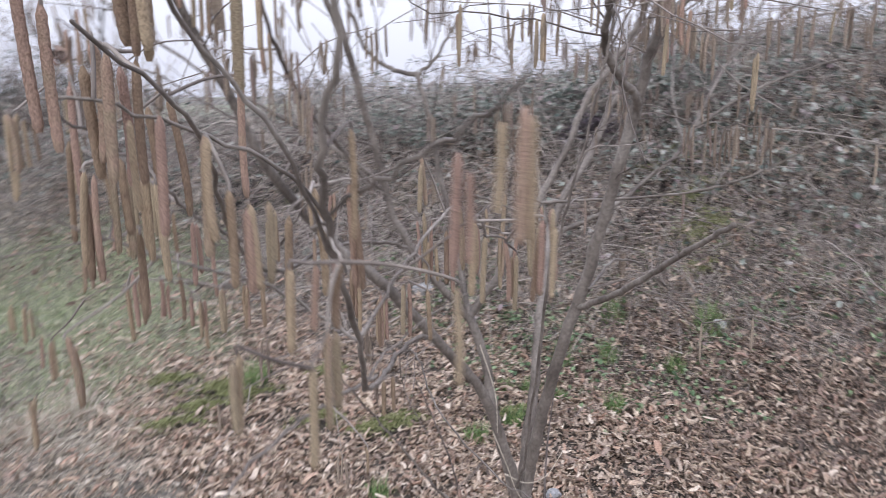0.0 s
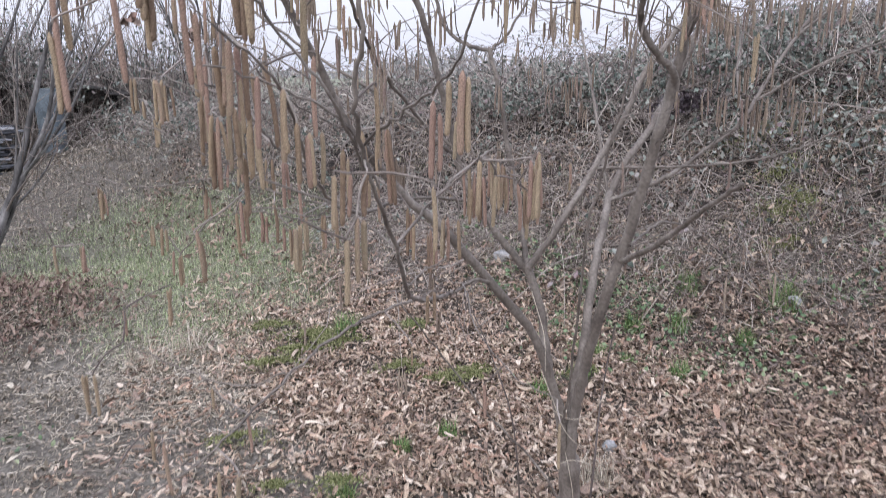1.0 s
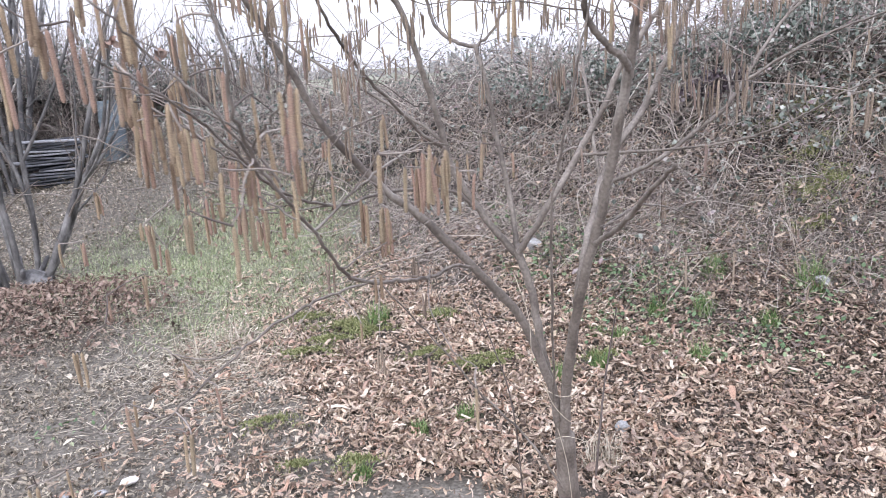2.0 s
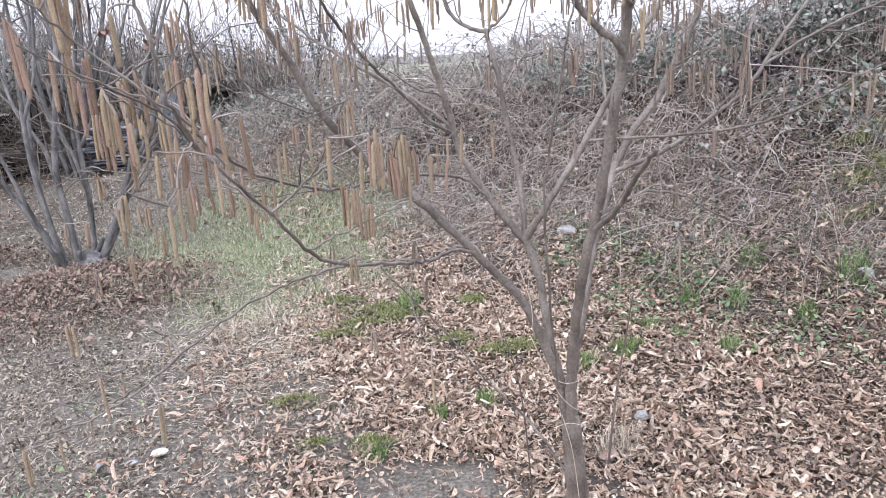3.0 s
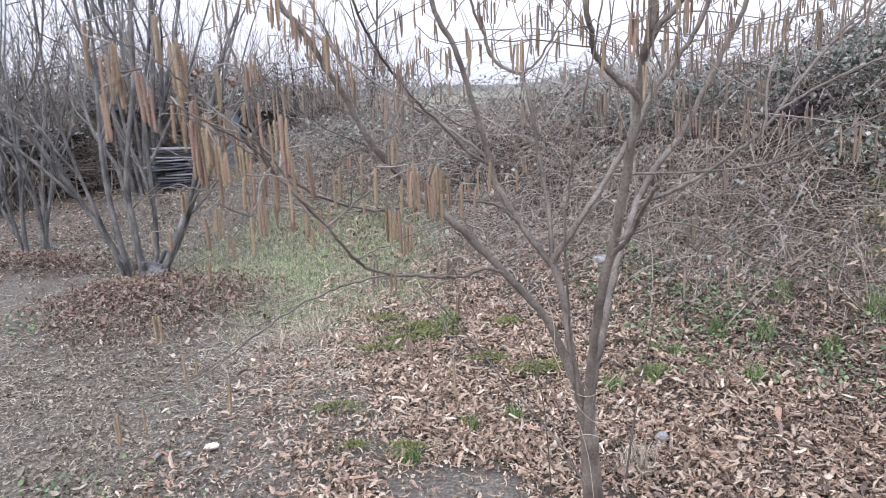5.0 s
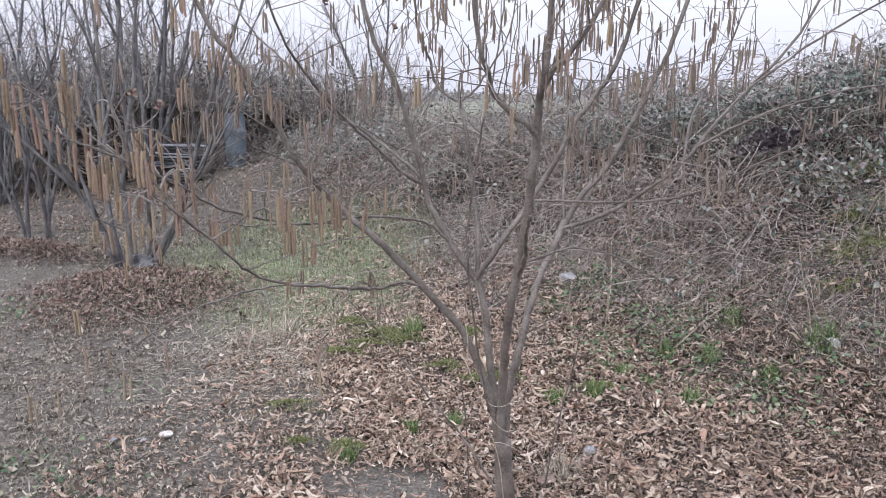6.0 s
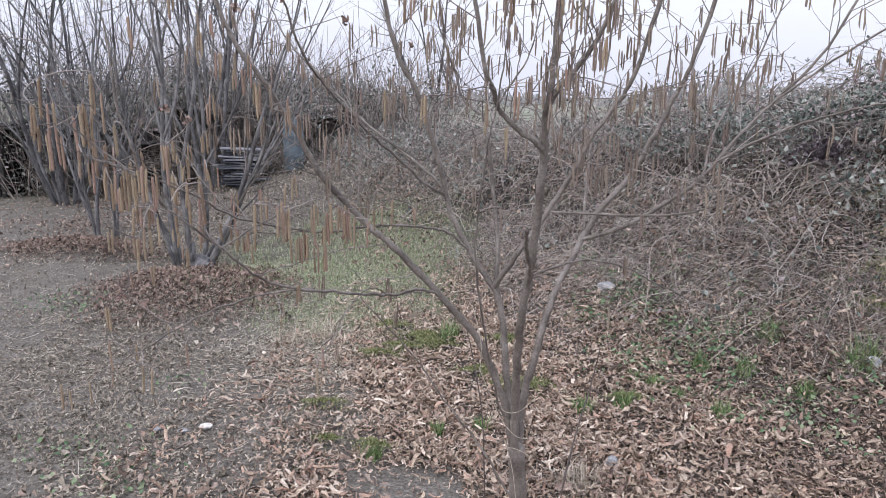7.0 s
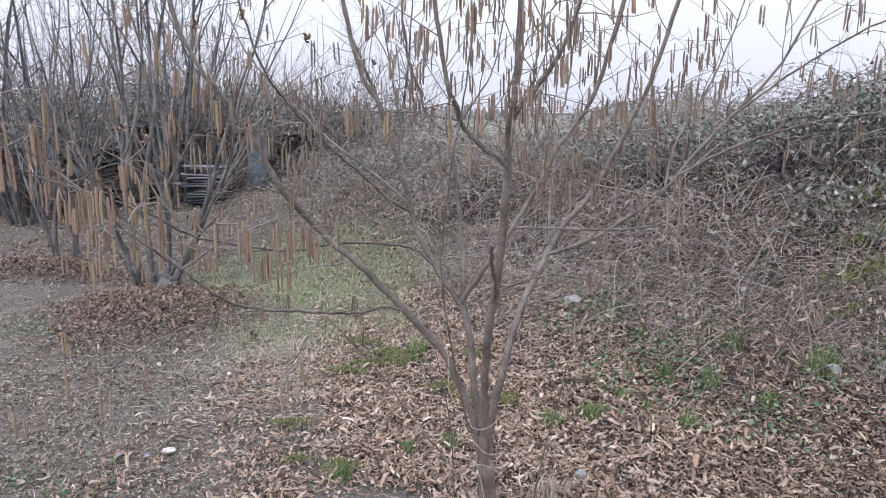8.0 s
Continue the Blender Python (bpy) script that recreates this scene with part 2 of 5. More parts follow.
def tube(line, radii, sides=8, lump=0.0):
    """A tapered round bar along a line, closed at its tip."""
    line = np.asarray(line, float)
    n = len(line)
    r = np.interp(np.linspace(0, 1, n), np.linspace(0, 1, len(np.atleast_1d(radii))), np.atleast_1d(radii))
    tang = np.gradient(line, axis=0)
    tang /= np.linalg.norm(tang, axis=1)[:, None] + 1e-9
    u = np.cross(tang[0], (0.31, 0.9, 0.17))
    rings = []
    for i in range(n):
        u = u - tang[i] * (u @ tang[i])
        u /= np.linalg.norm(u) + 1e-9
        v = np.cross(tang[i], u)
        ang = np.arange(sides) * 2 * np.pi / sides
        rr = r[i] * (1 + lump * (RNG.random(sides) - 0.5) + lump * 0.6 * (RNG.random() - 0.5))
        rings.append(line[i] + (rr * np.cos(ang))[:, None] * u + (rr * np.sin(ang))[:, None] * v)
    verts = np.vstack(rings + [line[-1:] + tang[-1] * r[-1]])
    i, j = np.meshgrid(np.arange(n - 1), np.arange(sides), indexing="ij")
    a, b = (i * sides + j).ravel(), (i * sides + (j + 1) % sides).ravel()
    quads = np.stack([a, b, b + sides, a + sides], 1)
    last = (n - 1) * sides
    jj = np.arange(0, sides - 1, 2)
    caps = np.stack([last + jj, last + jj + 1, last + (jj + 2) % sides, np.full(len(jj), n * sides)], 1)
    return verts, np.vstack([quads, caps])


def strands(lines, radius, sides=3):
    """Thin stalks along many lines at once: lines has the shape (count, points, 3)."""
    n, k, _ = lines.shape
    tang = np.gradient(lines, axis=1)
    tang /= np.linalg.norm(tang, axis=2, keepdims=True) + 1e-9
    ref = np.array([0.37, 0.22, 0.9]) + 0.0 * tang
    u = np.cross(tang, ref)
    u /= np.linalg.norm(u, axis=2, keepdims=True) + 1e-9
    v = np.cross(tang, u)
    rad = np.broadcast_to(np.asarray(radius, float).reshape(-1, 1), (n, 1)) * np.linspace(1, 0.45, k)[None]
    ang = np.arange(sides) * 2 * np.pi / sides
    verts = lines[:, :, None] + rad[:, :, None, None] * (np.cos(ang)[:, None] * u[:, :, None] + np.sin(ang)[:, None] * v[:, :, None])
    i, j = np.meshgrid(np.arange(k - 1), np.arange(sides), indexing="ij")
    a, b = (i * sides + j).ravel(), (i * sides + (j + 1) % sides).ravel()
    one = np.stack([a, b, b + sides, a + sides], 1)
    faces = one[None] + (np.arange(n) * k * sides)[:, None, None]
    return verts.reshape(-1, 3), faces.reshape(-1, 4)


def turns(yaw, pitch, roll):
    """Rotation matrices, one for each entry."""
    cy, sy, cp, sp, cr, sr = np.cos(yaw), np.sin(yaw), np.cos(pitch), np.sin(pitch), np.cos(roll), np.sin(roll)
    z, o = np.zeros_like(yaw), np.ones_like(yaw)
    rz = np.stack([np.stack([cy, -sy, z], -1), np.stack([sy, cy, z], -1), np.stack([z, z, o], -1)], -2)
    rx = np.stack([np.stack([o, z, z], -1), np.stack([z, cp, -sp], -1), np.stack([z, sp, cp], -1)], -2)
    ry = np.stack([np.stack([cr, z, sr], -1), np.stack([z, o, z], -1), np.stack([-sr, z, cr], -1)], -2)
    return rz @ rx @ ry


def leaf_shapes(count, size, curl_across, curl_along, rows=5, cols=4, rng=RNG, ragged=0.12, broad=0.72, blunt=2):
    """Curled leaves about the origin, as an array (count, rows * cols, 3), and the faces of one."""
    u, v = np.meshgrid(np.linspace(-0.5, 0.5, rows), np.linspace(-0.5, 0.5, cols), indexing="ij")
    u, v = u.ravel(), v.ravel()
    width = np.sqrt(np.clip(1 - np.abs(2 * u * 0.97) ** blunt, 0.02 if blunt < 3 else 0.24, 1)) * (1 - 0.25 * u)
    w = np.atleast_1d(broad)[:, None] * (v * width)[None]
    ca, cl = curl_across[:, None], curl_along[:, None]
    a, b = w * ca, u[None] * cl
    x, z1 = np.sin(a) / ca, (1 - np.cos(a)) / ca
    y, z2 = np.sin(b) / cl * 1.0, (1 - np.cos(b)) / cl
    wind = rng.normal(0, 1.1, len(size))[:, None] * u[None]
    x, z1 = x * np.cos(wind) - z1 * np.sin(wind), x * np.sin(wind) + z1 * np.cos(wind)
    p = np.stack([x, y, z1 + z2], -1) * size[:, None, None]
    p += (rng.random(p.shape) - 0.5) * ragged * size[:, None, None] * np.array([1, 0.6, 0.8])
    i, j = np.meshgrid(np.arange(rows - 1), np.arange(cols - 1), indexing="ij")
    k = (i * cols + j).ravel()
    return p, np.stack([k, k + 1, k + cols + 1, k + cols], 1)


def scatter_leaves(places, sizes, rng, tilt=0.5, rows=5, cols=4, curl=3.5, broad=0.72, ragged=0.12, blunt=2, rolled=()):
    """Leaves strewn at random; rolled: how far, in radians, each half is rolled up along the leaf."""
    n = len(places)
    ca = rng.uniform(0.4, curl, n) * rng.choice([-1, 1], n, p=[0.35, 0.65])
    cl = rng.uniform(0.3, curl * 0.6, n) * rng.choice([-1, 1], n)
    if rolled:
        ca = rng.uniform(*rolled, n) / (0.5 * broad) * rng.choice([-1, 1], n)
    p, f = leaf_shapes(n, sizes, ca, cl, rows, cols, rng, ragged, broad, blunt)
    m = turns(rng.uniform(0, 6.283, n), rng.normal(0, tilt, n), rng.normal(0, tilt, n))
    p = np.einsum("nij,nkj->nki", m, p)
    p -= np.minimum(p[:, :, 2].min(1), 0)[:, None, None] * np.array([0, 0, 0.75])
    p += places[:, None]
    k = rows * cols
    return p.reshape(-1, 3), (f[None] + (np.arange(n) * k)[:, None, None]).reshape(-1, 4)


def blades(places, heights, width, rng, lean=0.5, k=4):
    """Grass blades: narrow bent strips that taper to a tip."""
    n = len(places)
    yaw, amount = rng.uniform(0, 6.283, n), np.abs(rng.normal(0, lean, n)) + 0.1
    t = np.linspace(0, 1, k)
    ang = amount[:, None] * (0.35 + t[None])
    step = heights[:, None] / (k - 1)
    out = np.concatenate([np.zeros((n, 1)), np.cumsum(np.sin(ang[:, 1:]) * step, 1)], 1)
    up = np.concatenate([np.zeros((n, 1)), np.cumsum(np.cos(ang[:, 1:]) * step, 1)], 1)
    mid = np.stack([out * np.cos(yaw)[:, None], out * np.sin(yaw)[:, None], up], -1) + places[:, None]
    face = yaw + rng.uniform(0.6, 2.5, n)
    side = np.stack([np.cos(face), np.sin(face), np.zeros(n)], -1)
    w = (width * rng.uniform(0.6, 1.3, n))[:, None] * np.linspace(1, 0.15, k)[None]
    verts = np.stack([mid - side[:, None] * w[..., None], mid + side[:, None] * w[..., None]], 2).reshape(-1, 3)
    j = np.arange(k - 1)
    one = np.stack([2 * j, 2 * j + 1, 2 * j + 3, 2 * j + 2], 1)
    return verts, (one[None] + (np.arange(n) * 2 * k)[:, None, None]).reshape(-1, 4)


# ---- the lie of the land ----
def waves(x, y):
    """Gentle unevenness, the same at every call."""
    return (0.5 * np.sin(1.3 * x + 0.7 * y + 0.4) + 0.35 * np.sin(2.9 * y - 1.1 * x) + 0.25 * np.sin(4.7 * x + 3.1 * y + 1.0) + 0.18 * np.sin(7.9 * x - 6.1 * y))


def rise(x, y):
    """Height of the soil: flat garden in front, a bank behind that is highest to the east, a field beyond."""
    x, y = np.asarray(x, float), np.asarray(y, float)
    d, e = 0.5 * x + 0.87 * y, 0.87 * x - 0.5 * y
    h = np.interp(d, [1.1, 1.9, 2.5, 3.3, 4.3, 5.2, 6.5, 9, 14, 40], [0, 0.08, 0.30, 0.68, 1.05, 1.22, 1.25, 1.05, 0.7, 0.0])
    f = np.interp(e, [-10, -7, -5, -3.3, -1.5, 0.4, 3], [0.5, 0.68, 0.8, 0.92, 1.02, 1.36, 1.6])
    mound = 0.17 * np.exp(-((x + 2.85) ** 2 / 0.75 + (y - 2.5) ** 2 / 0.4))
    mound += 0.16 * np.exp(-((x + 4.7) ** 2 / 0.8 + (y - 3.35) ** 2 / 0.2))
    near = np.exp(-((x**2 + y**2) / 400.0))
    return h * f + mound + 0.02 * waves(x, y) * near * (1 + 2.0 * np.clip(h, 0, 1))


def green(x, y):
    """How far the turf is green: a lawn strip that runs back between the shrubs and the bank."""
    x, y = np.asarray(x, float), np.asarray(y, float)
    along, across = 0.80 * (x + 2.05) - 0.60 * (y - 3.45), 0.60 * (x + 2.05) + 0.80 * (y - 3.45)
    a = np.exp(-((along / 1.45) ** 2 + (across / 1.02) ** 2) ** 2)
    b = 0.8 * np.exp(-(((x + 1.58) / 0.55) ** 2 + ((y - 2.42) / 0.58) ** 2) ** 2)
    return np.clip(np.maximum(a, b) * (0.8 + 0.4 * waves(1.7 * x, 1.7 * y)), 0, 1)


def litter(x, y):
    """How thickly dead leaves lie."""
    x, y = np.asarray(x, float), np.asarray(y, float)
    edge = -0.95 + 0.25 * np.sin(2.3 * y) + 0.12 * np.clip(y - 1.5, 0, 3)
    a = 1 / (1 + np.exp(-(x - edge + 0.08 * np.sin(9 * x + 7 * y) + 0.06 * np.sin(17 * y - 11 * x)) / 0.2))
    d = 0.5 * x + 0.87 * y
    a = a * (1 - 0.75 * np.clip((d - 2.1) / 0.6, 0, 1))
    bare = np.exp(-(((x + 0.25) / 0.34) ** 2 + ((y - 0.36) / 0.19) ** 2) ** 2)
    a = a * (1 - 0.94 * bare)
    pile = np.exp(-(((x + 2.85) / 0.78) ** 2 + ((y - 2.5) / 0.72) ** 2) ** 2) + np.exp(-(((x + 4.8) / 0.85) ** 2 + ((y - 3.35) / 0.36) ** 2) ** 2)
    return np.clip(np.maximum(a, 0.17 * (1 - 0.8 * bare)), 0, 1), np.clip(pile, 0, 1)


def axis_marks(lo, hi, fine_lo, fine_hi, step, far):
    inner = np.arange(fine_lo, fine_hi + step, step)
    grow = step * np.cumsum(1.16 ** np.arange(1, 200))
    right = fine_hi + grow[grow < far]
    return np.concatenate([(fine_lo - grow[grow < far])[::-1], inner, right])


def make_ground():
    gx, gy = axis_marks(0, 0, -6.0, 4.0, 0.07, 600), axis_marks(0, 0, -2.5, 7.0, 0.07, 600)
    x, y = np.meshgrid(gx, gy, indexing="ij")
    z = rise(x, y)
    close = np.exp(-((x / 9) ** 2 + ((y - 2) / 9) ** 2))
    z = z + 0.006 * close * RNG.normal(size=x.shape)
    nx, ny = x.shape
    i, j = np.meshgrid(np.arange(nx - 1), np.arange(ny - 1), indexing="ij")
    k = (i * ny + j).ravel()
    faces = np.stack([k, k + ny, k + ny + 1, k + 1], 1)
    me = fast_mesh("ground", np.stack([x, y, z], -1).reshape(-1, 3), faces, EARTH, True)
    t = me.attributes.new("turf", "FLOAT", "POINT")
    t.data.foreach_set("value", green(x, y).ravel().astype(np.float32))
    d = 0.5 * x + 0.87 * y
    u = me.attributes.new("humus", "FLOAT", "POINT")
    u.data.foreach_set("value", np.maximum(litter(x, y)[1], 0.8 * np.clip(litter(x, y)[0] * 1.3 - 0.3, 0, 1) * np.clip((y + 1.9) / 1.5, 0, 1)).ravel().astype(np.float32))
    # mask of the painted shade: grows up the bank, fades to the west
    w = me.attributes.new("bank_shade", "FLOAT", "POINT")
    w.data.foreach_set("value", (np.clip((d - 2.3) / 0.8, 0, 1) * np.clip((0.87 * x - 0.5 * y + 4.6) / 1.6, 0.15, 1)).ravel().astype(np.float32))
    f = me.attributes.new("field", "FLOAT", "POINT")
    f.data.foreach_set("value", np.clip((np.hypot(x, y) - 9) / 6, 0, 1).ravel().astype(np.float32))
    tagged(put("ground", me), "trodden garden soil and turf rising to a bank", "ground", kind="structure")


make_ground()

# ---- the hazel in the middle ----
HAZEL = base_empty("hazel_tree", (0.2, 0.22, 0.0))
tagged(HAZEL, "young multi-stemmed hazel with brown bark, bare twigs and hanging catkins", "tree")
TWIGS, ANCHORS, STEM_LINES, BOUGHS = [], [], [], []


def limb(name, points, r0, r1, sides=10, lump=0.06, twigs=0, reach=0.35, hang=3, start=0.25):
    """One stem of the hazel, with the twigs that grow from it."""
    line = spline(points, 7)
    n = len(line)
    wob = RNG.normal(0, 0.0014, line.shape)
    wob[0] = 0
    line = line + wob
    swell = 1 + 0.10 * (RNG.random(n) < 0.12)
    slim = np.interp(r0, [0.004, 0.0075, 0.0205, 0.03], [0.95, 0.76, 0.76, 1.0])
    v, f = tube(line, np.interp(np.linspace(0, 1, n), [0, 1], [r0, r1]) * swell * slim, sides, lump)
    ob = put(name, fast_mesh(name, v - np.array([0.2, 0.22, 0.0]), f, BARK, True), HAZEL)
    STEM_LINES.append(line)
    BOUGHS.append(ob)
    for k in range(twigs):
        s = start + (1 - start) * (k + RNG.random()) / twigs
        i = min(n - 2, int(s * (n - 1)))
        along = line[i + 1] - line[i]
        along /= np.linalg.norm(along)
        out = np.cross(along, RNG.normal(size=3))
        out /= np.linalg.norm(out)
        twig(line[i], 0.4 * along + 0.9 * out + np.array([0, 0, 0.22]), reach * RNG.uniform(0.5, 1.25), 0.0019, hang)
    return ob


def twig(start, way, length, r, hang, depth=0):
    """A thin shoot that wanders, forks and carries catkins."""
    n = max(4, int(length / 0.05))
    p, way, line = np.array(start, float), np.array(way, float), [np.array(start, float)]
    way /= np.linalg.norm(way)
    for _ in range(n):
        way = way + RNG.normal(0, 0.17, 3) + np.array([0, 0, 0.02])
        way /= np.linalg.norm(way)
        p = p + way * length / n
        line.append(p.copy())
    line = np.array(line)
    if line[:, 1].min() < -1.15:
        return
    TWIGS.append((tube(line, [r, r * 0.45], 5), BOUGHS[-1]))
    for k in range(1, n):
        if depth == 0 and RNG.random() < 0.33:
            side = np.cross(way, RNG.normal(size=3))
            twig(line[k], way * 0.6 + side, length * RNG.uniform(0.25, 0.5), r * 0.6, hang, 1)
        if RNG.random() < 0.075 * hang * np.clip((line[k][2] - 1.25) / 0.4, 0.2, 1):
            for _ in range(RNG.integers(1, 4)):
                ANCHORS.append((*(line[k] + RNG.normal(0, 0.006, 3)), RNG.uniform(0.052, 0.08)))
    if RNG.random() < 0.2 * hang * np.clip((line[-1][2] - 1.25) / 0.4, 0.2, 1):
        for _ in range(RNG.integers(1, 4)):
            ANCHORS.append((*(line[-1] + RNG.normal(0, 0.007, 3)), RNG.uniform(0.052, 0.085)))


limb("trunk", [(0.20, 0.22, -0.06), (0.19, 0.21, 0.10), (0.18, 0.205, 0.22), (0.172, 0.20, 0.36)], 0.0385, 0.0300, 16, 0.12)
limb("limb", [(0.168, 0.195, 0.26), (0.15, 0.19, 0.42), (0.12, 0.17, 0.57), (0.03, 0.13, 0.79), (-0.09, 0.08, 0.95), (-0.21, 0.02, 1.10), (-0.33, -0.03, 1.22), (-0.43, -0.10, 1.36), (-0.49, -0.14, 1.49), (-0.55, -0.20, 1.63), (-0.64, -0.26, 1.80), (-0.71, -0.30, 2.05)], 0.0195, 0.0078, 12, 0.06, 16, 0.45, 3, 0.35)
limb("limb", [(0.172, 0.208, 0.26), (0.155, 0.22, 0.42), (0.14, 0.24, 0.50), (0.11, 0.27, 0.64), (0.09, 0.30, 0.80), (0.05, 0.34, 0.94)], 0.0190, 0.0167, 12, 0.06)
limb("limb", [(0.06, 0.33, 0.90), (-0.05, 0.36, 1.04), (-0.14, 0.38, 1.19), (-0.18, 0.38, 1.36), (-0.22, 0.36, 1.50), (-0.26, 0.33, 1.64), (-0.32, 0.28, 1.78), (-0.38, 0.24, 2.1)], 0.0150, 0.0095, 10, 0.06, 10, 0.4, 3, 0.4)
limb("limb", [(-0.05, 0.36, 1.04), (-0.13, 0.32, 1.12), (-0.24, 0.20, 1.16), (-0.34, 0.05, 1.18), (-0.40, -0.13, 1.19), (-0.44, -0.34, 1.24), (-0.45, -0.58, 1.31), (-0.46, -0.72, 1.385), (-0.45, -0.90, 1.45), (-0.45, -1.02, 1.49), (-0.48, -1.09, 1.53)], 0.0066, 0.0011, 8, 0.06)
limb("limb", [(-0.16, 0.38, 1.25), (-0.22, 0.32, 1.30), (-0.28, 0.25, 1.38), (-0.36, 0.15, 1.48), (-0.40, 0.05, 1.56), (-0.43, -0.07, 1.65), (-0.44, -0.20, 1.75), (-0.47, -0.28, 1.95)], 0.0075, 0.0042, 8, 0.06, 7, 0.3, 3, 0.3)
limb("limb", [(-0.16, 0.38, 1.27), (-0.28, 0.42, 1.36), (-0.46, 0.46, 1.47), (-0.63, 0.55, 1.575), (-0.80, 0.65, 1.70), (-1.0, 0.75, 1.85), (-1.15, 0.85, 2.05)], 0.0075, 0.0042, 8, 0.06, 8, 0.3, 3, 0.3)
limb("limb", [(0.05, 0.34, 0.93), (0.04, 0.41, 1.07), (0.02, 0.44, 1.19), (0.0, 0.47, 1.30), (-0.02, 0.48, 1.43), (-0.05, 0.50, 1.56)], 0.0120, 0.0088, 10, 0.06, 3, 0.3, 2)
limb("limb", [(-0.05, 0.50, 1.55), (-0.11, 0.58, 1.57), (-0.17, 0.63, 1.62), (-0.20, 0.66, 1.71), (-0.24, 0.63, 1.82), (-0.27, 0.62, 2.1)], 0.0088, 0.0055, 8, 0.06, 7, 0.4, 3, 0.2)
limb("limb", [(-0.05, 0.50, 1.55), (0.0, 0.52, 1.59), (0.06, 0.54, 1.68), (0.12, 0.56, 1.80), (0.16, 0.58, 2.05)], 0.0054, 0.0027, 8, 0.06, 6, 0.35, 3, 0.2)
limb("limb", [(0.05, 0.30, 0.93), (0.14, 0.29, 1.07), (0.23, 0.32, 1.21), (0.31, 0.33, 1.35), (0.37, 0.34, 1.48), (0.44, 0.33, 1.58), (0.51, 0.31, 1.71), (0.60, 0.28, 2.05)], 0.0130, 0.0090, 10, 0.06, 18, 0.4, 3, 0.4)
limb("limb", [(0.178, 0.192, 0.26), (0.170, 0.175, 0.40), (0.17, 0.16, 0.52), (0.18, 0.11, 0.70), (0.20, 0.05, 0.90), (0.23, 0.0, 1.07), (0.25, -0.04, 1.22), (0.265, -0.08, 1.36), (0.28, -0.12, 1.49)], 0.0208, 0.0152, 12, 0.06, 4, 0.3, 2, 0.5)
limb("limb", [(0.278, -0.11, 1.45), (0.28, -0.14, 1.55), (0.29, -0.16, 1.62), (0.30, -0.16, 1.70), (0.32, -0.17, 2.15)], 0.0150, 0.0100, 10, 0.06, 9, 0.45, 3, 0.2)
limb("limb", [(0.275, -0.13, 1.47), (0.25, -0.155, 1.50), (0.22, -0.17, 1.52), (0.18, -0.19, 1.56), (0.16, -0.21, 1.59), (0.15, -0.24, 1.64), (0.135, -0.28, 1.70), (0.10, -0.34, 2.0)], 0.0110, 0.0075, 10, 0.06, 9, 0.4, 3, 0.3)
limb("limb", [(0.288, -0.155, 1.59), (0.32, -0.16, 1.65), (0.36, -0.16, 1.69), (0.44, -0.17, 1.82), (0.50, -0.18, 2.05)], 0.0115, 0.0075, 8, 0.06, 12, 0.4, 3, 0.2)
limb("broken_limb", [(0.225, 0.0, 1.03), (0.245, -0.10, 1.08), (0.262, -0.20, 1.14), (0.272, -0.34, 1.23), (0.288, -0.44, 1.295)], 0.0101, 0.0061, 10, 0.16)
limb("limb", [(0.184, 0.212, 0.28), (0.178, 0.222, 0.44), (0.19, 0.24, 0.56), (0.22, 0.27, 0.70), (0.24, 0.31, 0.81), (0.27, 0.37, 0.92), (0.31, 0.44, 1.01), (0.35, 0.52, 1.11)], 0.0205, 0.0150, 10, 0.06, 4, 0.35, 2, 0.5)
limb("limb", [(0.35, 0.52, 1.10), (0.41, 0.55, 1.21), (0.49, 0.58, 1.31), (0.55, 0.60, 1.42), (0.60, 0.61, 1.52), (0.64, 0.62, 1.62), (0.69, 0.61, 1.73), (0.78, 0.60, 2.05)], 0.0155, 0.0100, 10, 0.06, 15, 0.45, 2.1, 0.4)
limb("limb", [(0.345, 0.50, 1.09), (0.43, 0.50, 1.12), (0.54, 0.48, 1.18), (0.64, 0.49, 1.25), (0.75, 0.49, 1.34), (0.84, 0.54, 1.46), (0.97, 0.62, 1.60), (1.15, 0.72, 1.8), (1.3, 0.8, 2.1)], 0.0108, 0.0058, 8, 0.06, 15, 0.45, 1.9, 0.4)
limb("limb", [(0.35, 0.53, 1.10), (0.34, 0.62, 1.26), (0.34, 0.73, 1.41), (0.34, 0.86, 1.55), (0.36, 1.05, 1.72), (0.38, 1.15, 2.0)], 0.0078, 0.0052, 8, 0.06, 13, 0.4, 3, 0.3)
limb("limb", [(-0.10, 0.07, 0.96), (-0.15, 0.0, 0.985), (-0.21, -0.10, 0.99), (-0.26, -0.35, 1.06), (-0.31, -0.57, 1.13), (-0.33, -0.70, 1.20), (-0.345, -0.81, 1.29), (-0.37, -0.94, 1.39)], 0.0066, 0.0027, 9, 0.06)
limb("limb", [(-0.37, -0.94, 1.39), (-0.38, -0.99, 1.46), (-0.37, -1.03, 1.53), (-0.375, -1.05, 1.60), (-0.38, -1.06, 1.75)], 0.0028, 0.0016, 8, 0.06)
limb("limb", [(-0.37, -0.94, 1.39), (-0.40, -1.0, 1.47), (-0.44, -1.05, 1.53), (-0.47, -1.10, 1.58), (-0.52, -1.13, 1.61)], 0.0018, 0.0010, 8, 0.06)
limb("limb", [(-0.36, -0.90, 1.37), (-0.39, -0.95, 1.44), (-0.45, -0.98, 1.48), (-0.52, -1.0, 1.50)], 0.0018, 0.0010, 6, 0.06)
